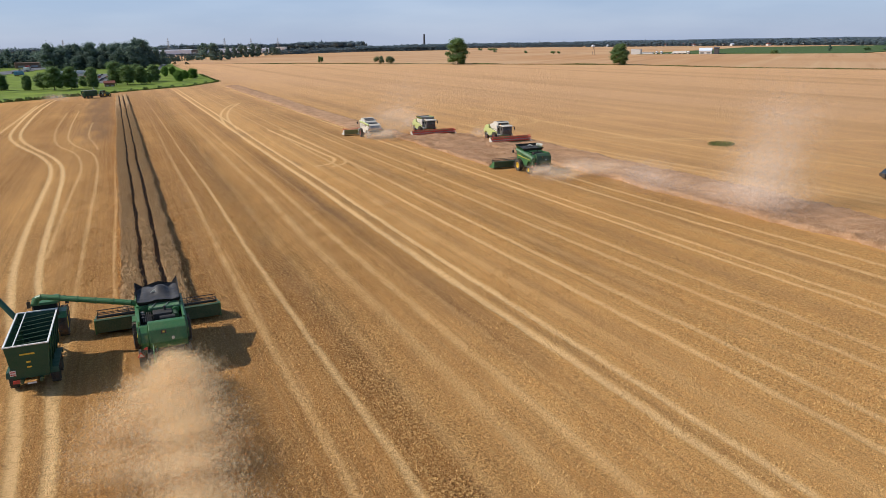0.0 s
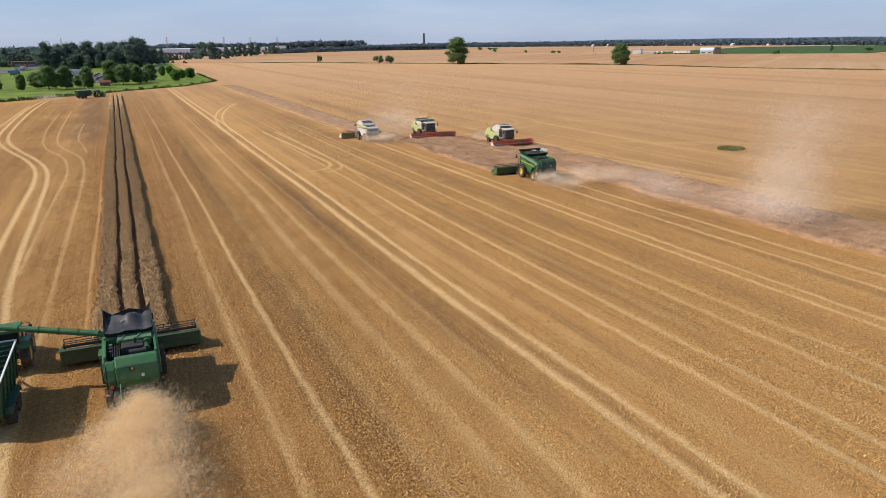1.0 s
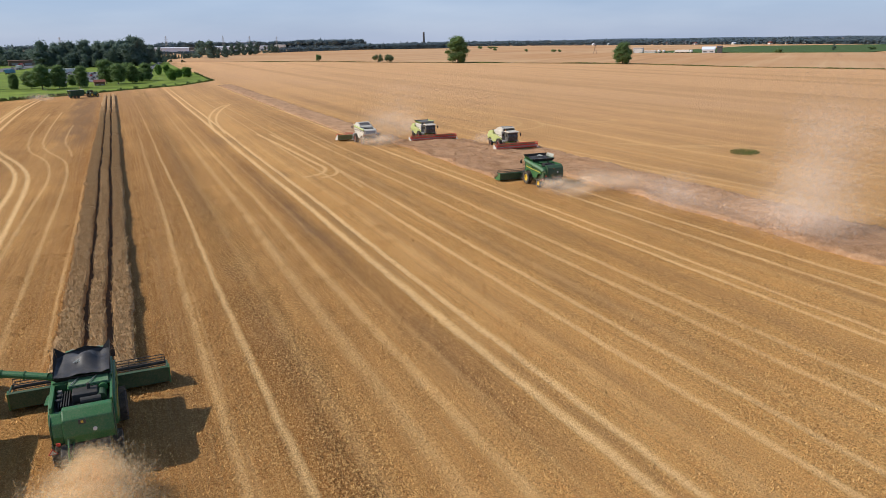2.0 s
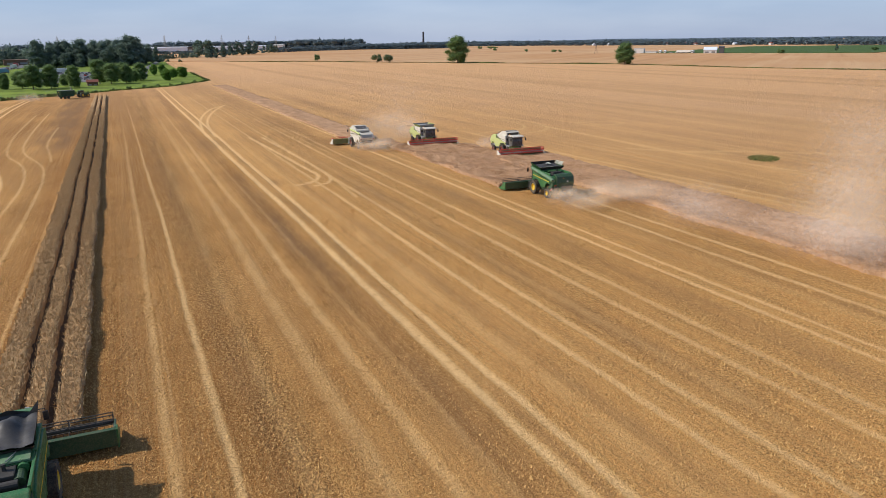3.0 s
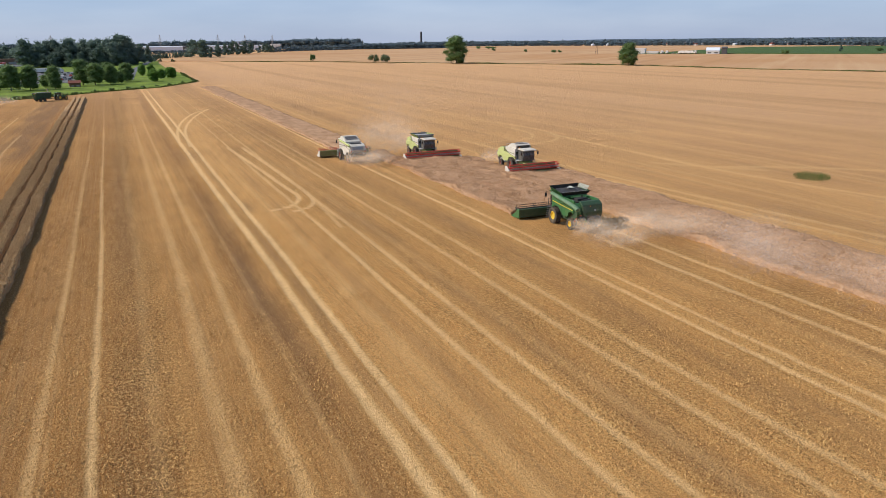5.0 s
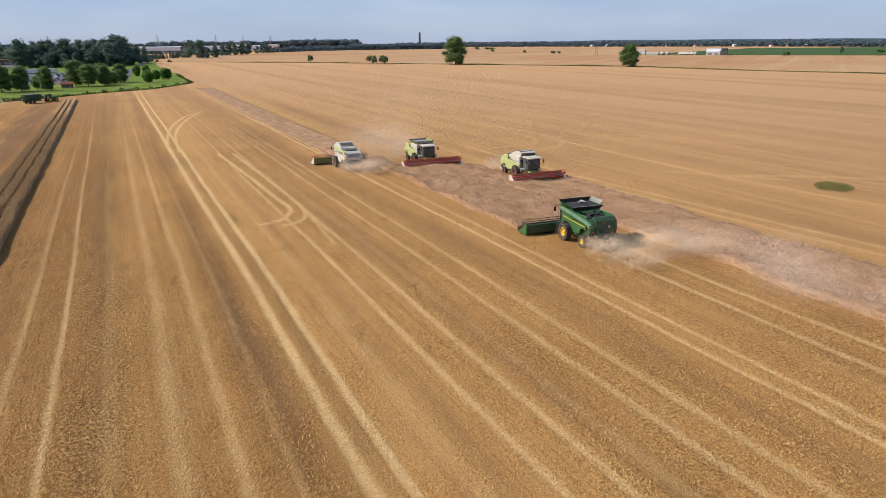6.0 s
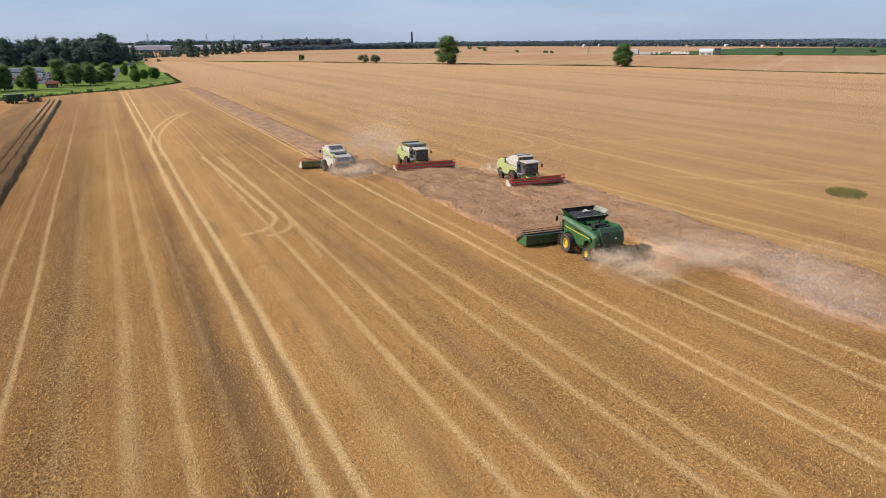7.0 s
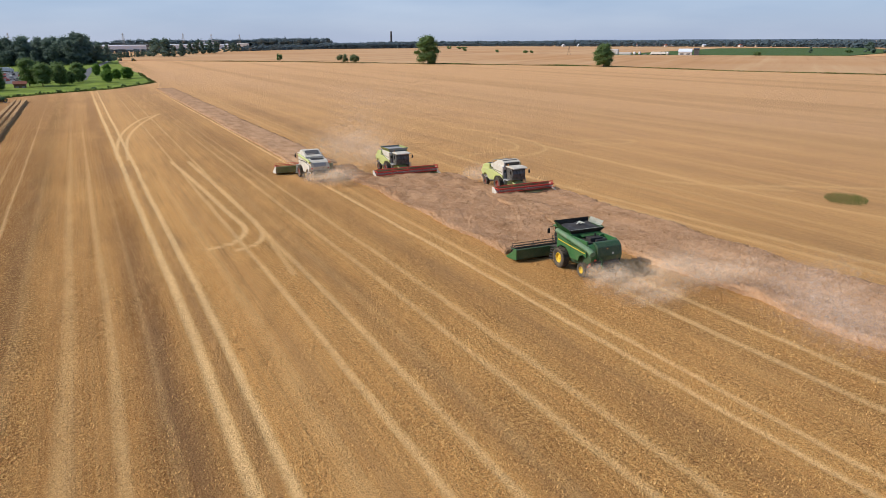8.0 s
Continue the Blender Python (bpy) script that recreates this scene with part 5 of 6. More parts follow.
dust_cloud("chaff_plume", [
    (2.0, 44.2, 1.1, 0.9, 1.2, 0.6, 10000), (2.1, 42.2, 1.3, 1.6, 1.8, 0.9, 23100), (2.2, 39.6, 1.5, 2.2, 2.4, 1.2, 31600),
    (2.2, 36.2, 1.6, 2.4, 3.0, 1.4, 35500), (2.1, 32.0, 1.8, 2.5, 3.6, 1.5, 35500), (1.9, 27.0, 2.0, 2.6, 4.2, 1.6, 31600), (1.6, 21.5, 2.2, 2.8, 4.5, 1.7, 20900),
    (0.2, 40.8, 0.8, 1.8, 2.0, 0.7, 9200), (-0.9, 37.4, 0.9, 2.4, 2.6, 0.8, 10900), (-1.4, 33.0, 1.1, 2.6, 3.2, 0.9, 10900)],
    chaff, "thick plume of pale chaff blown out behind the combine", 71, 0.145, 0.9)
dust_cloud("dust_trail", [
    (61.8, 97.2, 0.9, 1.5, 1.4, 0.8, 7200), (60.9, 94.4, 1.1, 2.2, 2.2, 1.1, 14000), (61.8, 91.0, 1.1, 2.8, 2.6, 1.0, 8400), (66.2, 93.4, 1.5, 3.2, 2.6, 1.4, 14800), (70.6, 91.0, 1.6, 4.0, 3.4, 1.5, 12800)],
    haze_dust, "thick dust rolling out behind the green combine", 172, 0.205)
dust_cloud("drifting_dust", [(74.5, 86.5, 1.7, 4.6, 4.5, 1.7, 10000), (70.0, 79.5, 1.6, 5.2, 5.0, 1.7, 9200), (71.5, 71.0, 1.8, 5.8, 6.0, 1.9, 10000), (71.5, 62.5, 2.0, 6.0, 6.5, 2.2, 10000)],
    thin_dust, "dust trail drifting over the crop behind the green combine", 182, 0.24)
dust_cloud("old_dust", [(71.0, 61.0, 2.6, 5.0, 6.0, 2.8, 28800), (74.5, 62.5, 6.0, 5.0, 5.5, 4.2, 34200), (77.5, 64.0, 11.0, 5.0, 5.5, 5.0, 24800)],
    thin_dust, "thin cloud of old dust hanging over the crop", 273, 0.235, 1.0, 0.8)
dust_cloud("dust_behind_white_combine", [(53.6, 155.4, 1.1, 2.4, 2.0, 1.0, 7200), (54.6, 152.6, 1.3, 4.0, 3.2, 1.2, 7200), (58.5, 164.0, 2.4, 6.0, 6.0, 2.2, 4900), (62.0, 170.0, 3.6, 8.0, 7.0, 3.2, 4900)],
    haze_dust, "dust cloud behind the white combine", 374, 0.33)
dust_cloud("dust_behind_lime_combines", [(66.5, 166, 2.2, 4.5, 4.5, 2.0, 6100), (66.0, 176, 3.4, 7.5, 7.0, 3.0, 8300), (75.8, 145.0, 1.3, 2.6, 2.4, 1.1, 5000), (74, 190, 6.5, 8.0, 10.0, 6.0, 8300)],
    thin_dust, "dust haze behind the lime combines", 475, 0.37)
dust_cloud("dust_at_field_end", [(-22, 346, 1.4, 6, 6, 1.5, 1700)], haze_dust, "dust stirred up by the far trailer", 576, 0.8)


# ---------------------------------------------------------------- trees
LUMPS = (ball(2), ball(3), ball(1))


def crown_arrays(lobes, n, size, r, level=1, core=0.58):
    """A leafy mass: lumpy dark bodies with loose leaf clumps over their outsides. lobes: (x, y, z, radius, height)."""
    lobes = np.array(lobes, float)
    bv, bf = LUMPS[level]
    out = []
    for i, (x, y, z, a, h) in enumerate(lobes):
        k = 1 + 0.20 * wave(bv[:, 0] * 1.0 + 3 * i, bv[:, 1] + bv[:, 2] * 1.1, 3.0, i + 7) + r.uniform(-0.10, 0.10, len(bv))
        p = bv * k[:, None] * (a * core, a * core, h * core) + (x, y, z)
        out.append(p[bf].reshape(-1, 3))
    w = lobes[:, 3] ** 2
    k = r.choice(len(lobes), n, p=w / w.sum())
    d = r.normal(0, 1, (n, 3))
    d /= np.linalg.norm(d, axis=1)[:, None]
    p = lobes[k, :3] + d * r.uniform(0.5, 1.08, n)[:, None] * np.stack([lobes[k, 3], lobes[k, 3], lobes[k, 4]], -1)
    s = size * r.uniform(0.5, 1.35, n)
    v = p[:, None, :] + r.normal(0, 0.6, (n, 3, 3)) * s[:, None, None]
    return np.concatenate(out + [v.reshape(-1, 3)])


def tree(x, y, h, w, material, label, seed, n=900, size=0.55, clear=0.22, group="trees by the field", z=0.0, category="tree"):
    """A broadleaf tree: tapered trunk, limbs and an uneven crown of leaf clumps."""
    r = np.random.RandomState(seed)
    root = empty("tree", pose(x, y, z), label, category, group)
    bm = bmesh.new()
    t0 = max(0.12, h * 0.022)
    rod(bm, (0, 0, -0.1), (0.02 * h * r.normal() * 0.3, 0, h * 0.45), t0, t0 * 0.6, 8)
    rod(bm, (0, 0, h * 0.43), (0.03 * h * r.normal() * 0.3, 0.02 * h, h * 0.8), t0 * 0.6, t0 * 0.15, 7)
    lobes = []
    m = 24
    for i in range(m):
        a = 2.4 * i + r.uniform(-0.3, 0.3)
        u = (i + 0.5) / m
        hz = h * (clear + 0.08 + (0.80 - clear) * u)
        env = math.sin(math.pi * (0.16 + 0.72 * u)) ** 0.8
        rr = w * 0.5 * env * r.uniform(0.40, 0.72)
        ex, ey = math.cos(a) * rr, math.sin(a) * rr
        if i % 3 == 0:
            rod(bm, (0, 0, hz * 0.7), (ex, ey, hz), t0 * 0.35, t0 * 0.1, 5)
        lobes.append((ex, ey, hz, w * 0.5 * r.uniform(0.30, 0.46), h * r.uniform(0.10, 0.16)))
    lobes.append((0, 0, h * 0.86, w * 0.24, h * 0.14))
    lobes.append((0, 0, h * 0.6, w * 0.36, h * 0.22))
    lobes.append((0, 0, h * (clear + 0.24), w * 0.34, h * 0.18))
    part("trunk", bm, bark, root, "brown bark trunk and limbs")
    v = crown_arrays(lobes, n, size, r, 0, 0.62)
    v[:, 2] = np.maximum(v[:, 2], 0.1)
    arrays("crown", v, np.arange(len(v)).reshape(-1, 3), material, root)
    return root


def shrub(x, y, h, w, material, label, seed, n=400, size=0.5):
    r = np.random.RandomState(seed)
    root = empty("shrub", pose(x, y, 0), label, "shrub", "shrubs along the ditch")
    bm = bmesh.new()
    for i in range(6):
        a = i * 1.05
        rod(bm, (0.1 * math.cos(a), 0.1 * math.sin(a), -0.1), (w * 0.3 * math.cos(a), w * 0.3 * math.sin(a), h * 0.6), 0.07, 0.02, 5)
    part("stems", bm, bark, root)
    lobes = [(r.uniform(-0.32, 0.32) * w, r.uniform(-0.32, 0.32) * w, h * r.uniform(0.3, 0.68), w * r.uniform(0.16, 0.26), h * r.uniform(0.2, 0.32)) for i in range(8)]
    v = crown_arrays(lobes, n, size, r)
    v[:, 2] = np.maximum(v[:, 2], 0.05)
    arrays("foliage", v, np.arange(len(v)).reshape(-1, 3), material, root)
    return root


# lone trees and shrubs along the ditch
tree(306, 660, 25.5, 27, leaf, "tall dense green tree on the ditch bank", 101, 15000, 0.42, 0.02)
tree(389, 516, 18, 18.5, leaf, "rounded dark green tree on the ditch bank", 102, 11000, 0.36, 0.02)
shrub(257, 716, 10.5, 13, leaf_grey, "grey-green willow shrub on the ditch bank", 103, 3000, 0.34)
shrub(249, 728, 9.5, 12, leaf_grey, "broad grey-green willow shrub on the ditch bank", 104, 3000, 0.34)
shrub(219, 850, 9.5, 8, leaf, "small dark shrub on the ditch bank", 105, 1800, 0.34)

# planted trees on the verge: x, y, height, crown width, young leaves or not
VERGE_TREES = [
    (-43, 443, 8.4, 6.5, 0), (-36, 449, 9.4, 9.5, 0), (-29.5, 433, 12.8, 11.5, 0), (-22, 438, 12.4, 9.5, 0), (-17, 458, 6.5, 6, 0), (-11.5, 441, 11.8, 8, 0),
    (0, 470, 14.4, 11.5, 0), (6, 464, 12, 11, 0), (13.5, 470, 11, 9, 0), (17.5, 480, 7, 7.5, 0), (21.8, 499, 11, 10.5, 0), (12, 506, 11.5, 9.5, 0),
    (33, 570, 8, 6.2, 1), (36, 486, 7.4, 7, 1), (42, 516, 6.2, 5.6, 1), (48, 526, 7, 7.4, 1), (40, 600, 7, 6, 1), (52, 560, 4, 4, 1),
    (-56, 452, 9, 8, 0), (-68, 462, 10, 9, 0), (-80, 470, 11, 10, 0),
]
for i, (x, y, h, w, young) in enumerate(VERGE_TREES):
    tree(x, y, h * 0.97, w * (0.96 + 0.05 * (i * 5 % 4)), leaf_light if young else leaf, "young bright green tree on the grass verge" if young else "round-headed green tree on the grass verge", 200 + i, 7500, 0.27, 0.01 + 0.02 * (i * 7 % 5), "trees on the verge", 0.25)
for i in range(16):
    r = np.random.RandomState(300 + i)
    t = i / 15
    x, y = -50 + 106 * t, (345 + 96 * t + 26 * t ** 4) + r.uniform(2, 7)
    shrub(x, y, r.uniform(0.8, 1.9), r.uniform(1.5, 3.5), leaf, "low dark shrub at the edge of the verge", 320 + i, 160, 0.25)


def woodland(name, rows, label, seed, material, size=1.6, per=150, wide=(0.24, 0.36)):
    """A far wood as one mass of tree crowns: rows of (x0, y0, x1, y1, trees, height, spread)."""
    r = np.random.RandomState(seed)
    out = []
    for x0, y0, x1, y1, n, h, spread in rows:
        for i in range(n):
            t = (i + r.uniform(0, 1)) / n
            hh = h * r.uniform(0.72, 1.08)
            cx, cy = x0 + (x1 - x0) * t + r.normal(0, spread), y0 + (y1 - y0) * t + r.normal(0, spread)
            rad = hh * r.uniform(*wide)
            if per > 100:
                lobes = [(cx + r.normal(0, rad * (0.62 - 0.55 * q)), cy + r.normal(0, rad * (0.62 - 0.55 * q)), hh * q, rad * r.uniform(0.65, 0.95) * (1.2 - 0.75 * abs(q - 0.4)), hh * r.uniform(0.12, 0.20)) for q in (0.14, 0.25, 0.36, 0.46, 0.56, 0.66, 0.76, 0.88)]
            else:
                lobes = [(cx + r.normal(0, rad * 0.35), cy + r.normal(0, rad * 0.35), hh * q, rad * (1.15 - 0.75 * abs(q - 0.45)), hh * r.uniform(0.18, 0.28)) for q in (0.2, 0.62)]
            v = crown_arrays(lobes, per, size * hh / 20, r, 2, 0.66 if per > 100 else 0.95)
            v[:, 2] = np.maximum(v[:, 2], 0)
            out.append(v)
    v = np.concatenate(out)
    return tagged(arrays(name, v, np.arange(len(v)).reshape(-1, 3), material), label, "woodland", kind="stuff")


woodland("roadside_wood", [(-58, 850, 52, 940, 24, 26, 8), (-60, 840, 40, 880, 22, 25, 7), (6, 850, 36, 880, 8, 28.5, 5), (-50, 835, 30, 845, 14, 15, 5), (-180, 900, -60, 1050, 24, 17, 12), (-190, 760, -110, 960, 12, 15, 10), (-260, 700, -110, 1150, 26, 17, 20), (-150, 1010, -40, 1090, 30, 22, 8), (-240, 960, -100, 1060, 26, 22, 8)],
         "dense dark green roadside wood", 401, leaf_wood_hazed, 0.66, 1500)
woodland("mid_trees", [(124, 1270, 146, 1150, 6, 25, 6), (150, 1180, 166, 1230, 5, 19, 5), (196, 1370, 204, 1370, 3, 24, 5), (222, 1400, 248, 1450, 5, 24, 5), (56, 1110, 124, 1270, 44, 8.5, 5), (262, 1480, 330, 1640, 9, 18, 6), (60, 1010, 66, 1100, 6, 9, 4)],
         "clumps of green trees at the far field edge", 402, leaf_wood_hazed, 0.75, 420)
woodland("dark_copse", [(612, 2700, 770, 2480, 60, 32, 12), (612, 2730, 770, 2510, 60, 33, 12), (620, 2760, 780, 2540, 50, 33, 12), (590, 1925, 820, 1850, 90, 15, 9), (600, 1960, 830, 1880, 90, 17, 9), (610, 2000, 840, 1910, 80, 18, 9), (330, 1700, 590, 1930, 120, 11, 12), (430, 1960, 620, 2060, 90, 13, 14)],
         "long dark copse on the horizon", 403, leaf_far_hazed, 2.4, 60, (0.26, 0.42))
BELT = [(900, 2480), (1075, 2407), (1177, 2187), (1267, 1993), (1310, 1760), (1380, 1609), (1436, 1476), (1460, 1316), (1475, 1178), (1400, 1000), (1300, 700)]
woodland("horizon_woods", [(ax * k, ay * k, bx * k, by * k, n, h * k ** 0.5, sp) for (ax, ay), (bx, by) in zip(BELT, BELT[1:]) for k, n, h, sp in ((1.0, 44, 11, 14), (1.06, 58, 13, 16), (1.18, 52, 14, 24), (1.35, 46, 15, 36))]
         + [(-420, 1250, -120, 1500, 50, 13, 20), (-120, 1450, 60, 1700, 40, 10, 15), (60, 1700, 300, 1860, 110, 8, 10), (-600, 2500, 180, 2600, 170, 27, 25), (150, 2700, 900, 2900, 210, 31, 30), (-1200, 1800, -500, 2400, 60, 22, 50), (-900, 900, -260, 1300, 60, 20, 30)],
         "long line of distant woods and hedges", 404, leaf_far_hazed, 3.4, 44, (0.30, 0.55))
woodland("right_trees", [(905, 735, 912, 745, 1, 12, 2), (960, 690, 1080, 640, 12, 18, 8), (1000, 720, 1200, 600, 12, 18, 10)], "dark trees beside the green field", 405, leaf_wood_hazed, 0.7, 500)
for i, (x, y, h, w) in enumerate([(786, 1578, 8, 14), (797, 1550, 7, 14), (805, 1540, 7, 14), (652, 1246, 6, 9), (653, 1134, 5, 5), (650, 1040, 5, 9), (660, 1040, 4, 6), (742, 682, 7, 15), (930, 700, 6, 14)]):
    shrub(x, y, h, w, leaf, "dark rounded shrub standing in the far field", 420 + i, 260, 0.9)


# wooded hills seen over the woods; their blue is haze put into the colour
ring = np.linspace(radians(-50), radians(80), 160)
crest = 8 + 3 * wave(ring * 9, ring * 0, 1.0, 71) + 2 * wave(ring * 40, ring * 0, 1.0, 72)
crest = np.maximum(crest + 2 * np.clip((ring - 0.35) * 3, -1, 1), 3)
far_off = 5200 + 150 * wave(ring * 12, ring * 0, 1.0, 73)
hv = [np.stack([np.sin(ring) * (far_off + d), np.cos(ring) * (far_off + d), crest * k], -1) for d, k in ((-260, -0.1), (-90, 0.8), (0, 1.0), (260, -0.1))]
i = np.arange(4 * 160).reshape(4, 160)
hills = arrays("backdrop", np.concatenate(hv), np.stack([i[:-1, :-1], i[:-1, 1:], i[1:, 1:], i[1:, :-1]], -1).reshape(-1, 4), hill_hazed, smooth=True)
tagged(hills, "low wooded hills on the horizon, coloured blue for haze", "hills", kind="structure")


# ---------------------------------------------------------------- buildings and structures far off
def hall(x, y, turn, L, W, H, wall_mat, roof_mat, label, name="warehouse", rise=1.5, doors=True):
    root = empty(name, pose(x, y, 0, 0, 0, turn), label, "building")
    bm = bmesh.new()
    box(bm, -L / 2, L / 2, -W / 2, W / 2, 0, H)
    part("wall", bm, wall_mat, root)
    bm = bmesh.new()
    prism(bm, [(-W / 2 - 0.4, H), (-W / 2 - 0.4, H + 0.3), (0, H + rise), (W / 2 + 0.4, H + 0.3), (W / 2 + 0.4, H)], -L / 2 - 0.4, L / 2 + 0.4)
    part("roof", bm, roof_mat, root)
    n = max(2, int(L / 12)) if doors else 0
    for i in range(n):
        cx = -L / 2 + (i + 0.5) * L / n
        bm = bmesh.new()
        box(bm, cx - L / n * 0.28, cx + L / n * 0.28, -W / 2 - 0.06, -W / 2 + 0.05, 0.2 * H, 0.55 * H)
        part("door", bm, dark_wall if wall_mat is white_wall else grey_paint, root)
    return root


hall(150, 2075, -6, 165, 60, 12.5, roof_grey, roof_grey, "long pale blue-grey warehouse", doors=False)
hall(196, 1960, -28, 28, 30, 13, dark_wall, dark_wall, "dark clad warehouse block")
hall(330, 2300, -12, 200, 60, 12, roof_grey, roof_grey, "long pale warehouse behind the trees", doors=False)
hall(480, 2350, -28, 30, 20, 14, white_wall, white_wall, "white warehouse end block")
hall(-92, 985, 8, 26, 14, 6, brown_wall, brown_wall, "low brown brick building by the motorway", "brick_building", 0.6)
hall(722, 776, -48, 16, 11, 4.2, white_wall, roof_grey, "farm shed with white wall and grey roof", "farm_shed", 3.8)
hall(730, 765, -48, 6, 12, 7.4, dark_wall, dark_wall, "dark gabled end of the farm buildings", "barn", 1.6, False)
hall(671, 856, -50, 13, 8, 6.6, white_wall, white_wall, "tall white farm store beside the shed", "white_store", 0.6, False)
hall(680, 842, -52, 15, 6, 2.8, white_wall, white_wall, "long low white shed beside the farm track", "white_shed", 0.6, False)
hall(-3.4, 456, 5, 5.2, 4.0, 1.9, brown_wall, roof_red, "small rest hut with a red roof", "rest_hut", 1.5)
r = np.random.RandomState(9)
for i in range(36):
    j = r.randint(1, 8)
    t = r.uniform()
    x, y = BELT[j][0] * (1 - t) + BELT[j + 1][0] * t, BELT[j][1] * (1 - t) + BELT[j + 1][1] * t
    k = r.uniform(0.985, 1.10)
    hall(x * k, y * k, r.uniform(0, 90), r.uniform(7, 13), 7, r.uniform(3, 4.5), white_wall, roof_red if r.uniform() < 0.55 else roof_grey, "small pale village house with a pitched roof", "house", 3.0)


def pylon(x, y, h, label):
    root = empty("pylon", pose(x, y, 0, 0, 0, 30), label, "pylon", "power line")
    bm = bmesh.new()
    b = h * 0.09
    for sx in (-1, 1):
        for sy in (-1, 1):
            rod(bm, (sx * b, sy * b, 0), (sx * b * 0.15, sy * b * 0.15, h), h * 0.0042, seg=4)
    n = 9
    for i in range(n):
        z0, z1 = h * i / n, h * (i + 1) / n
        w0, w1 = b * (1 - 0.85 * i / n), b * (1 - 0.85 * (i + 1) / n)
        for s in (-1, 1):
            rod(bm, (-w0, s * w0, z0), (w1, s * w1, z1), h * 0.0026, seg=4)
            rod(bm, (s * w0, -w0, z0), (s * w1, w1, z1), h * 0.0026, seg=4)
    part("lattice_mast", bm, grey_paint, root)
    for z, w in ((0.66, 0.17), (0.78, 0.13), (0.9, 0.1)):
        bm = bmesh.new()
        rod(bm, (-h * w, 0, h * z), (h * w, 0, h * z), h * 0.0042, seg=4)
        rod(bm, (-h * w, 0, h * z), (0, 0, h * (z + 0.05)), h * 0.0026, seg=4)
        rod(bm, (h * w, 0, h * z), (0, 0, h * (z + 0.05)), h * 0.0026, seg=4)
        part("cross_arm", bm, grey_paint, root)


for x, y, h in ((150, 2350, 45), (330, 2500, 45), (540, 2700, 44), (-230, 1900, 44), (-110, 2050, 42), (430, 2600, 44)):
    pylon(x, y, h, "grey lattice power pylon on the horizon")
tower = empty("chimney", pose(990, 2425, 0), "tall grey chimney tower on the horizon", "chimney")
bm = bmesh.new()
rod(bm, (0, 0, 0), (0, 0, 48), 4.0, 3.0, 14)
part("shaft", bm, dark_wall, tower)
bm = bmesh.new()
rod(bm, (0, 0, 48), (0, 0, 49.5), 3.5, 3.5, 14)
part("cap", bm, grey_paint, tower)
for k in range(5):
    silo = empty("silo", pose(366 + k * 13, 2420 + k * 5, 0), "white industrial silo on the horizon", "silo", "silos on the horizon")
    bm = bmesh.new()
    rod(bm, (0, 0, 0), (0, 0, 17), 5, 5, 12)
    part("drum", bm, white_wall, silo)
    bm = bmesh.new()
    rod(bm, (0, 0, 17), (0, 0, 19), 5.2, 1, 12)
    part("cone", bm, grey_paint, silo)
gantry = empty("silo_gantry", pose(392, 2436, 0, 0, 0, 20), "steel conveyor gantry over the silos", "gantry")
bm = bmesh.new()
box(bm, -34, 34, -1.5, 1.5, 22, 24)
part("walkway", bm, grey_paint, gantry)
for x in (-30, -10, 10, 30):
    bm = bmesh.new()
    rod(bm, (x, 0, 0), (x, 0, 22), 0.6, seg=6)
    part("post", bm, grey_paint, gantry)


# ---------------------------------------------------------------- parked vehicles
def car(m, body_mat, label):
    root = empty("car", m, label, "car", "parked cars")
    bm = bmesh.new()
    prism(bm, [(-2.1, 0.35), (-2.15, 0.85), (-1.9, 0.95), (1.0, 0.95), (2.0, 0.8), (2.15, 0.55), (2.1, 0.35)], -0.88, 0.88, 0.06)
    part("body", bm, body_mat, root)
    bm = bmesh.new()
    prism(bm, [(-1.95, 0.93), (-1.6, 1.4), (0.1, 1.45), (0.95, 0.93)], -0.78, 0.78, 0.05)
    part("windows", bm, glass, root)
    bm = bmesh.new()
    box(bm, -0.7, 0.7, -1.55, 0.05, 1.42, 1.49, 0.02)
    part("roof", bm, body_mat, root)
    for s in (-1, 1):
        for y in (-1.35, 1.35):
            bm = bmesh.new()
            rod(bm, (s * 0.70, y, 0.32), (s * 0.9, y, 0.32), 0.32, seg=12)
            part("wheel", bm, rubber, root)
    return root


def lorry(m, box_mat, cab_mat, label, L=12.0):
    root = empty("lorry", m, label, "lorry", "lorries")
    bm = bmesh.new()
    box(bm, -1.25, 1.25, -L + 1.0, 0.6, 1.2, 3.9, 0.06)
    part("load_box", bm, box_mat, root)
    bm = bmesh.new()
    prism(bm, [(0.9, 0.6), (0.9, 3.5), (1.5, 3.6), (2.9, 2.6), (3.1, 1.5), (3.1, 0.6)], -1.2, 1.2, 0.08)
    part("driver_cab", bm, cab_mat, root)
    bm = bmesh.new()
    prism(bm, [(2.2, 2.35), (2.2, 3.0), (2.62, 2.82), (2.97, 2.5), (3.09, 1.9)], -1.1, 1.1)
    part("windscreen", bm, glass, root)
    bm = bmesh.new()
    box(bm, -0.5, 0.5, -L + 1.0, 2.4, 0.7, 1.1)
    part("chassis", bm, black_paint, root)
    for s in (-1, 1):
        for y in (2.0, -L + 2.2, -L + 3.6, -L + 5.0):
            bm = bmesh.new()
            rod(bm, (s * 0.9, y, 0.5), (s * 1.22, y, 0.5), 0.5, seg=12)
            part("wheel", bm, rubber, root)
    return root


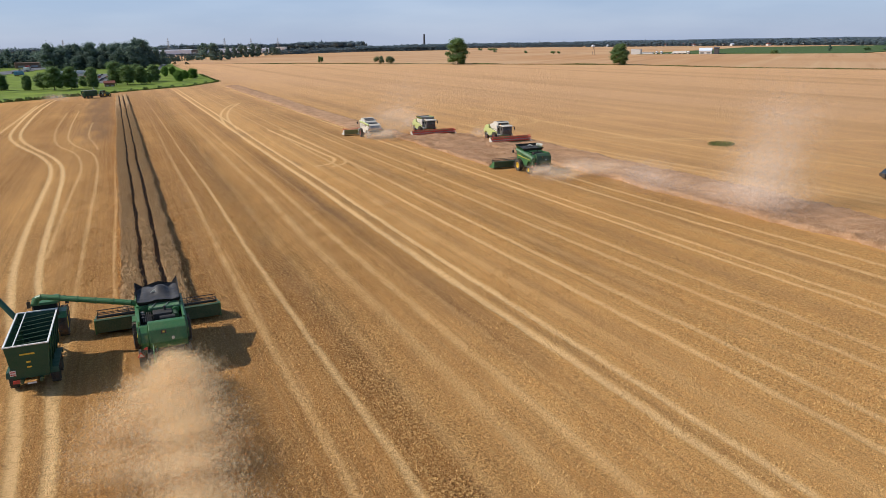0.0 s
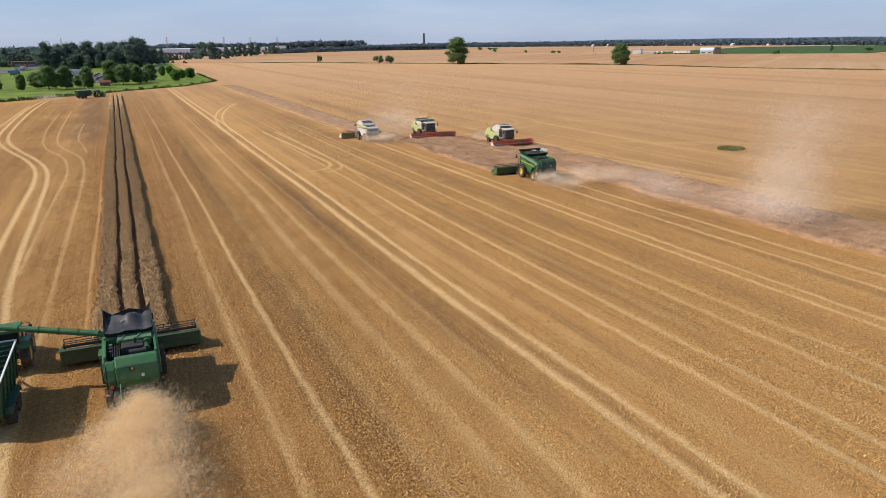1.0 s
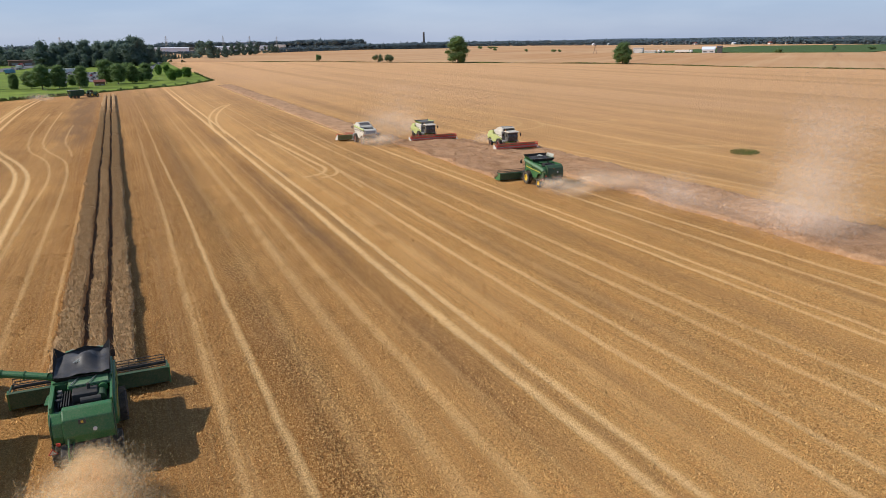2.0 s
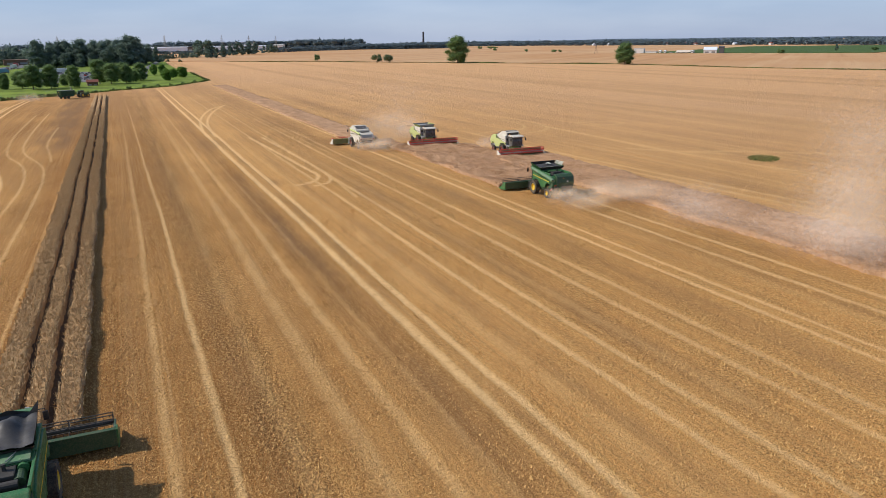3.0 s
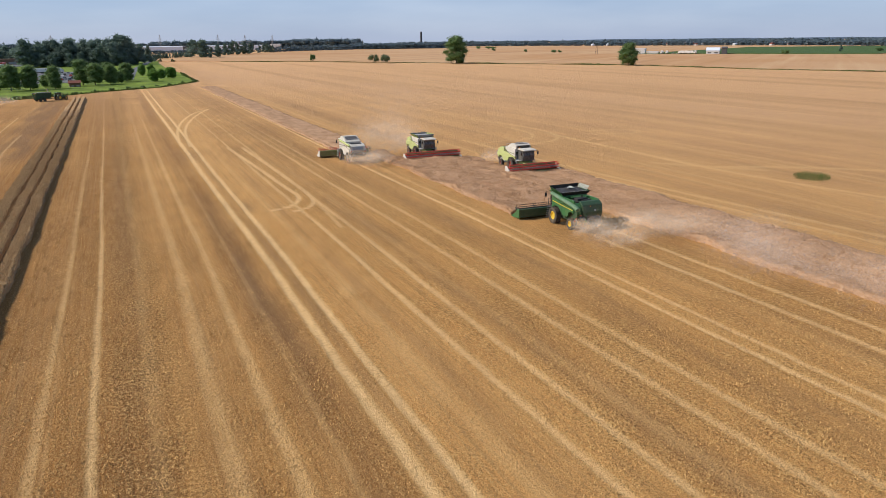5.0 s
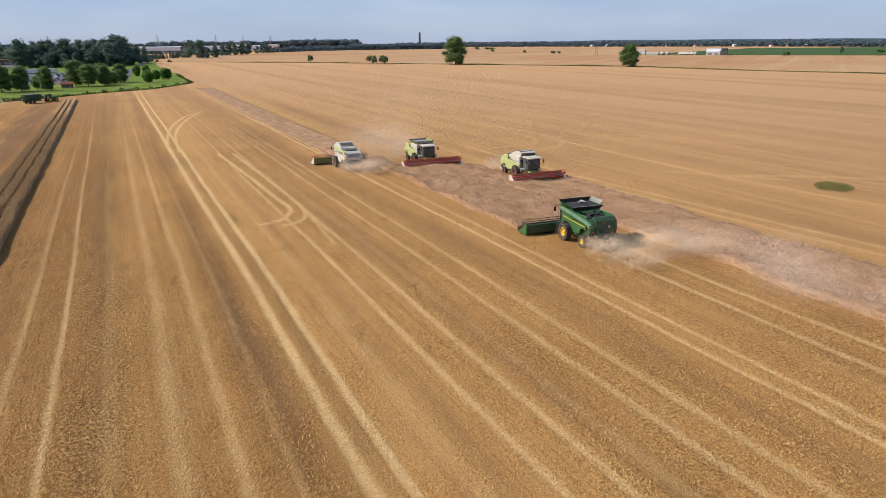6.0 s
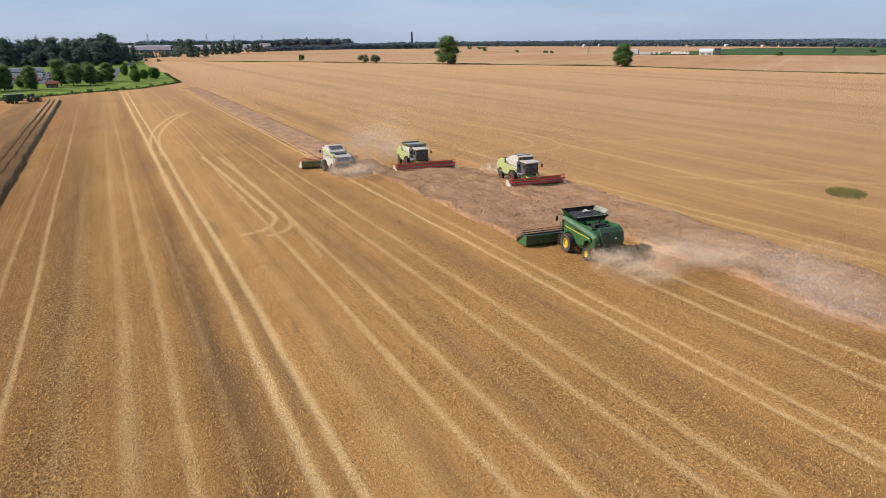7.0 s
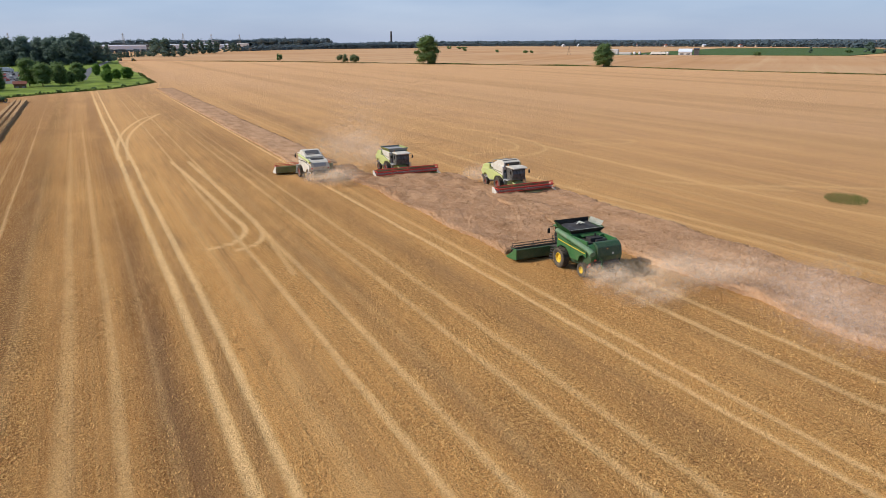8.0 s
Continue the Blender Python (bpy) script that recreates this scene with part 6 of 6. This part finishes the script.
r = np.random.RandomState(17)
paints = [(white_paint, "white"), (grey_paint, "grey"), (black_paint, "black"), (red_paint, "red"), (white_paint, "white"), (blue_paint, "blue")]
cars = {}
k = 0
for row, y in enumerate((512, 530, 548, 566, 590, 612, 640)):
    for i in range(6):
        if r.uniform() < 0.25:
            continue
        x = -30 + i * 5.2 + r.uniform(-0.5, 0.5) + row * 0.8
        pm, nm = paints[r.randint(0, 6)]
        m = pose(x, y, 0.32, 0, 0, r.choice([0, 180]) + r.uniform(-4, 4))
        if nm in cars:
            copy_thing(cars[nm], m)
        else:
            cars[nm] = car(m, pm, nm + " car parked on the asphalt")
white_lorry = lorry(pose(-32, 664, 0.32, 0, 0, -80), white_paint, white_paint, "white lorry parked on the asphalt", 14)
blue_lorry = lorry(pose(-70, 690, 0.5, 0, 0, -12), blue_paint, blue_paint, "blue lorry on the motorway", 14)
red_lorry = lorry(pose(-84, 905, 0.5, 0, 0, -6), red_paint, white_paint, "red and white lorry on the motorway", 12)
copy_thing(white_lorry, pose(-22, 668, 0.32, 0, 0, -80))
copy_thing(white_lorry, pose(-78, 830, 0.5, 0, 0, -6))
copy_thing(white_lorry, pose(-98, 760, 0.5, 0, 0, 174))
copy_thing(red_lorry, pose(-112, 640, 0.5, 0, 0, 172))
for x, y, nm in ((-76, 740, "white"), (-80, 790, "red"), (-88, 860, "grey"), (-83, 760, "black"), (-72, 720, "grey"), (-104, 720, "white")):
    if nm in cars:
        copy_thing(cars[nm], pose(x, y, 0.5, 0, 0, -8))
tagged(copy_thing(cars["black" if "black" in cars else "grey"], pose(106.7, 68.5, 0, 0, 0, -120)), "dark car standing on the stubble beside the crop")
# farm vehicles by the shed
van = lorry(pose(686, 831, 0.3, 0, 0, 125), white_paint, white_paint, "white box van parked by the farm shed", 4.6)
for x, y, a in ((690, 826, 128), (699, 810, 36), (702.5, 805, 34), (706, 800, 35), (709.5, 795, 122)):
    copy_thing(van, pose(x, y, 0.3, 0, 0, a))
for i in range(5):
    copy_thing(cars["white" if i % 3 else "grey"], pose(693 + i * 4.4, 818 - i * 5.6, 0.3, 0, 0, 30 + 20 * i))
mast = empty("power_pole", pose(614.8, 877.8, 0.2, 0, 0, -35), "wooden A-frame power pole standing in the far field", "power pole")
for s in (-1, 1):
    bm = bmesh.new()
    rod(bm, (s * 1.9, 0, 0), (s * 0.25, 0, 11), 0.24, 0.17, 7)
    part("leg", bm, bark, mast)
bm = bmesh.new()
rod(bm, (-1.8, 0, 10.6), (1.8, 0, 10.6), 0.14, seg=6)
part("cross_arm", bm, bark, mast)
bm = bmesh.new()
rod(bm, (-1.3, 0, 4), (1.3, 0, 4), 0.12, seg=6)
part("brace", bm, bark, mast)
tagged(copy_thing(pulling, pose(68.8, 985, 0.2, 0, 0, 40)), "far green tractor at the end of the field")
tagged(copy_thing(pulling, pose(80, 960, 0.2, 0, 0, -60)), "far dark tractor working at the end of the field")
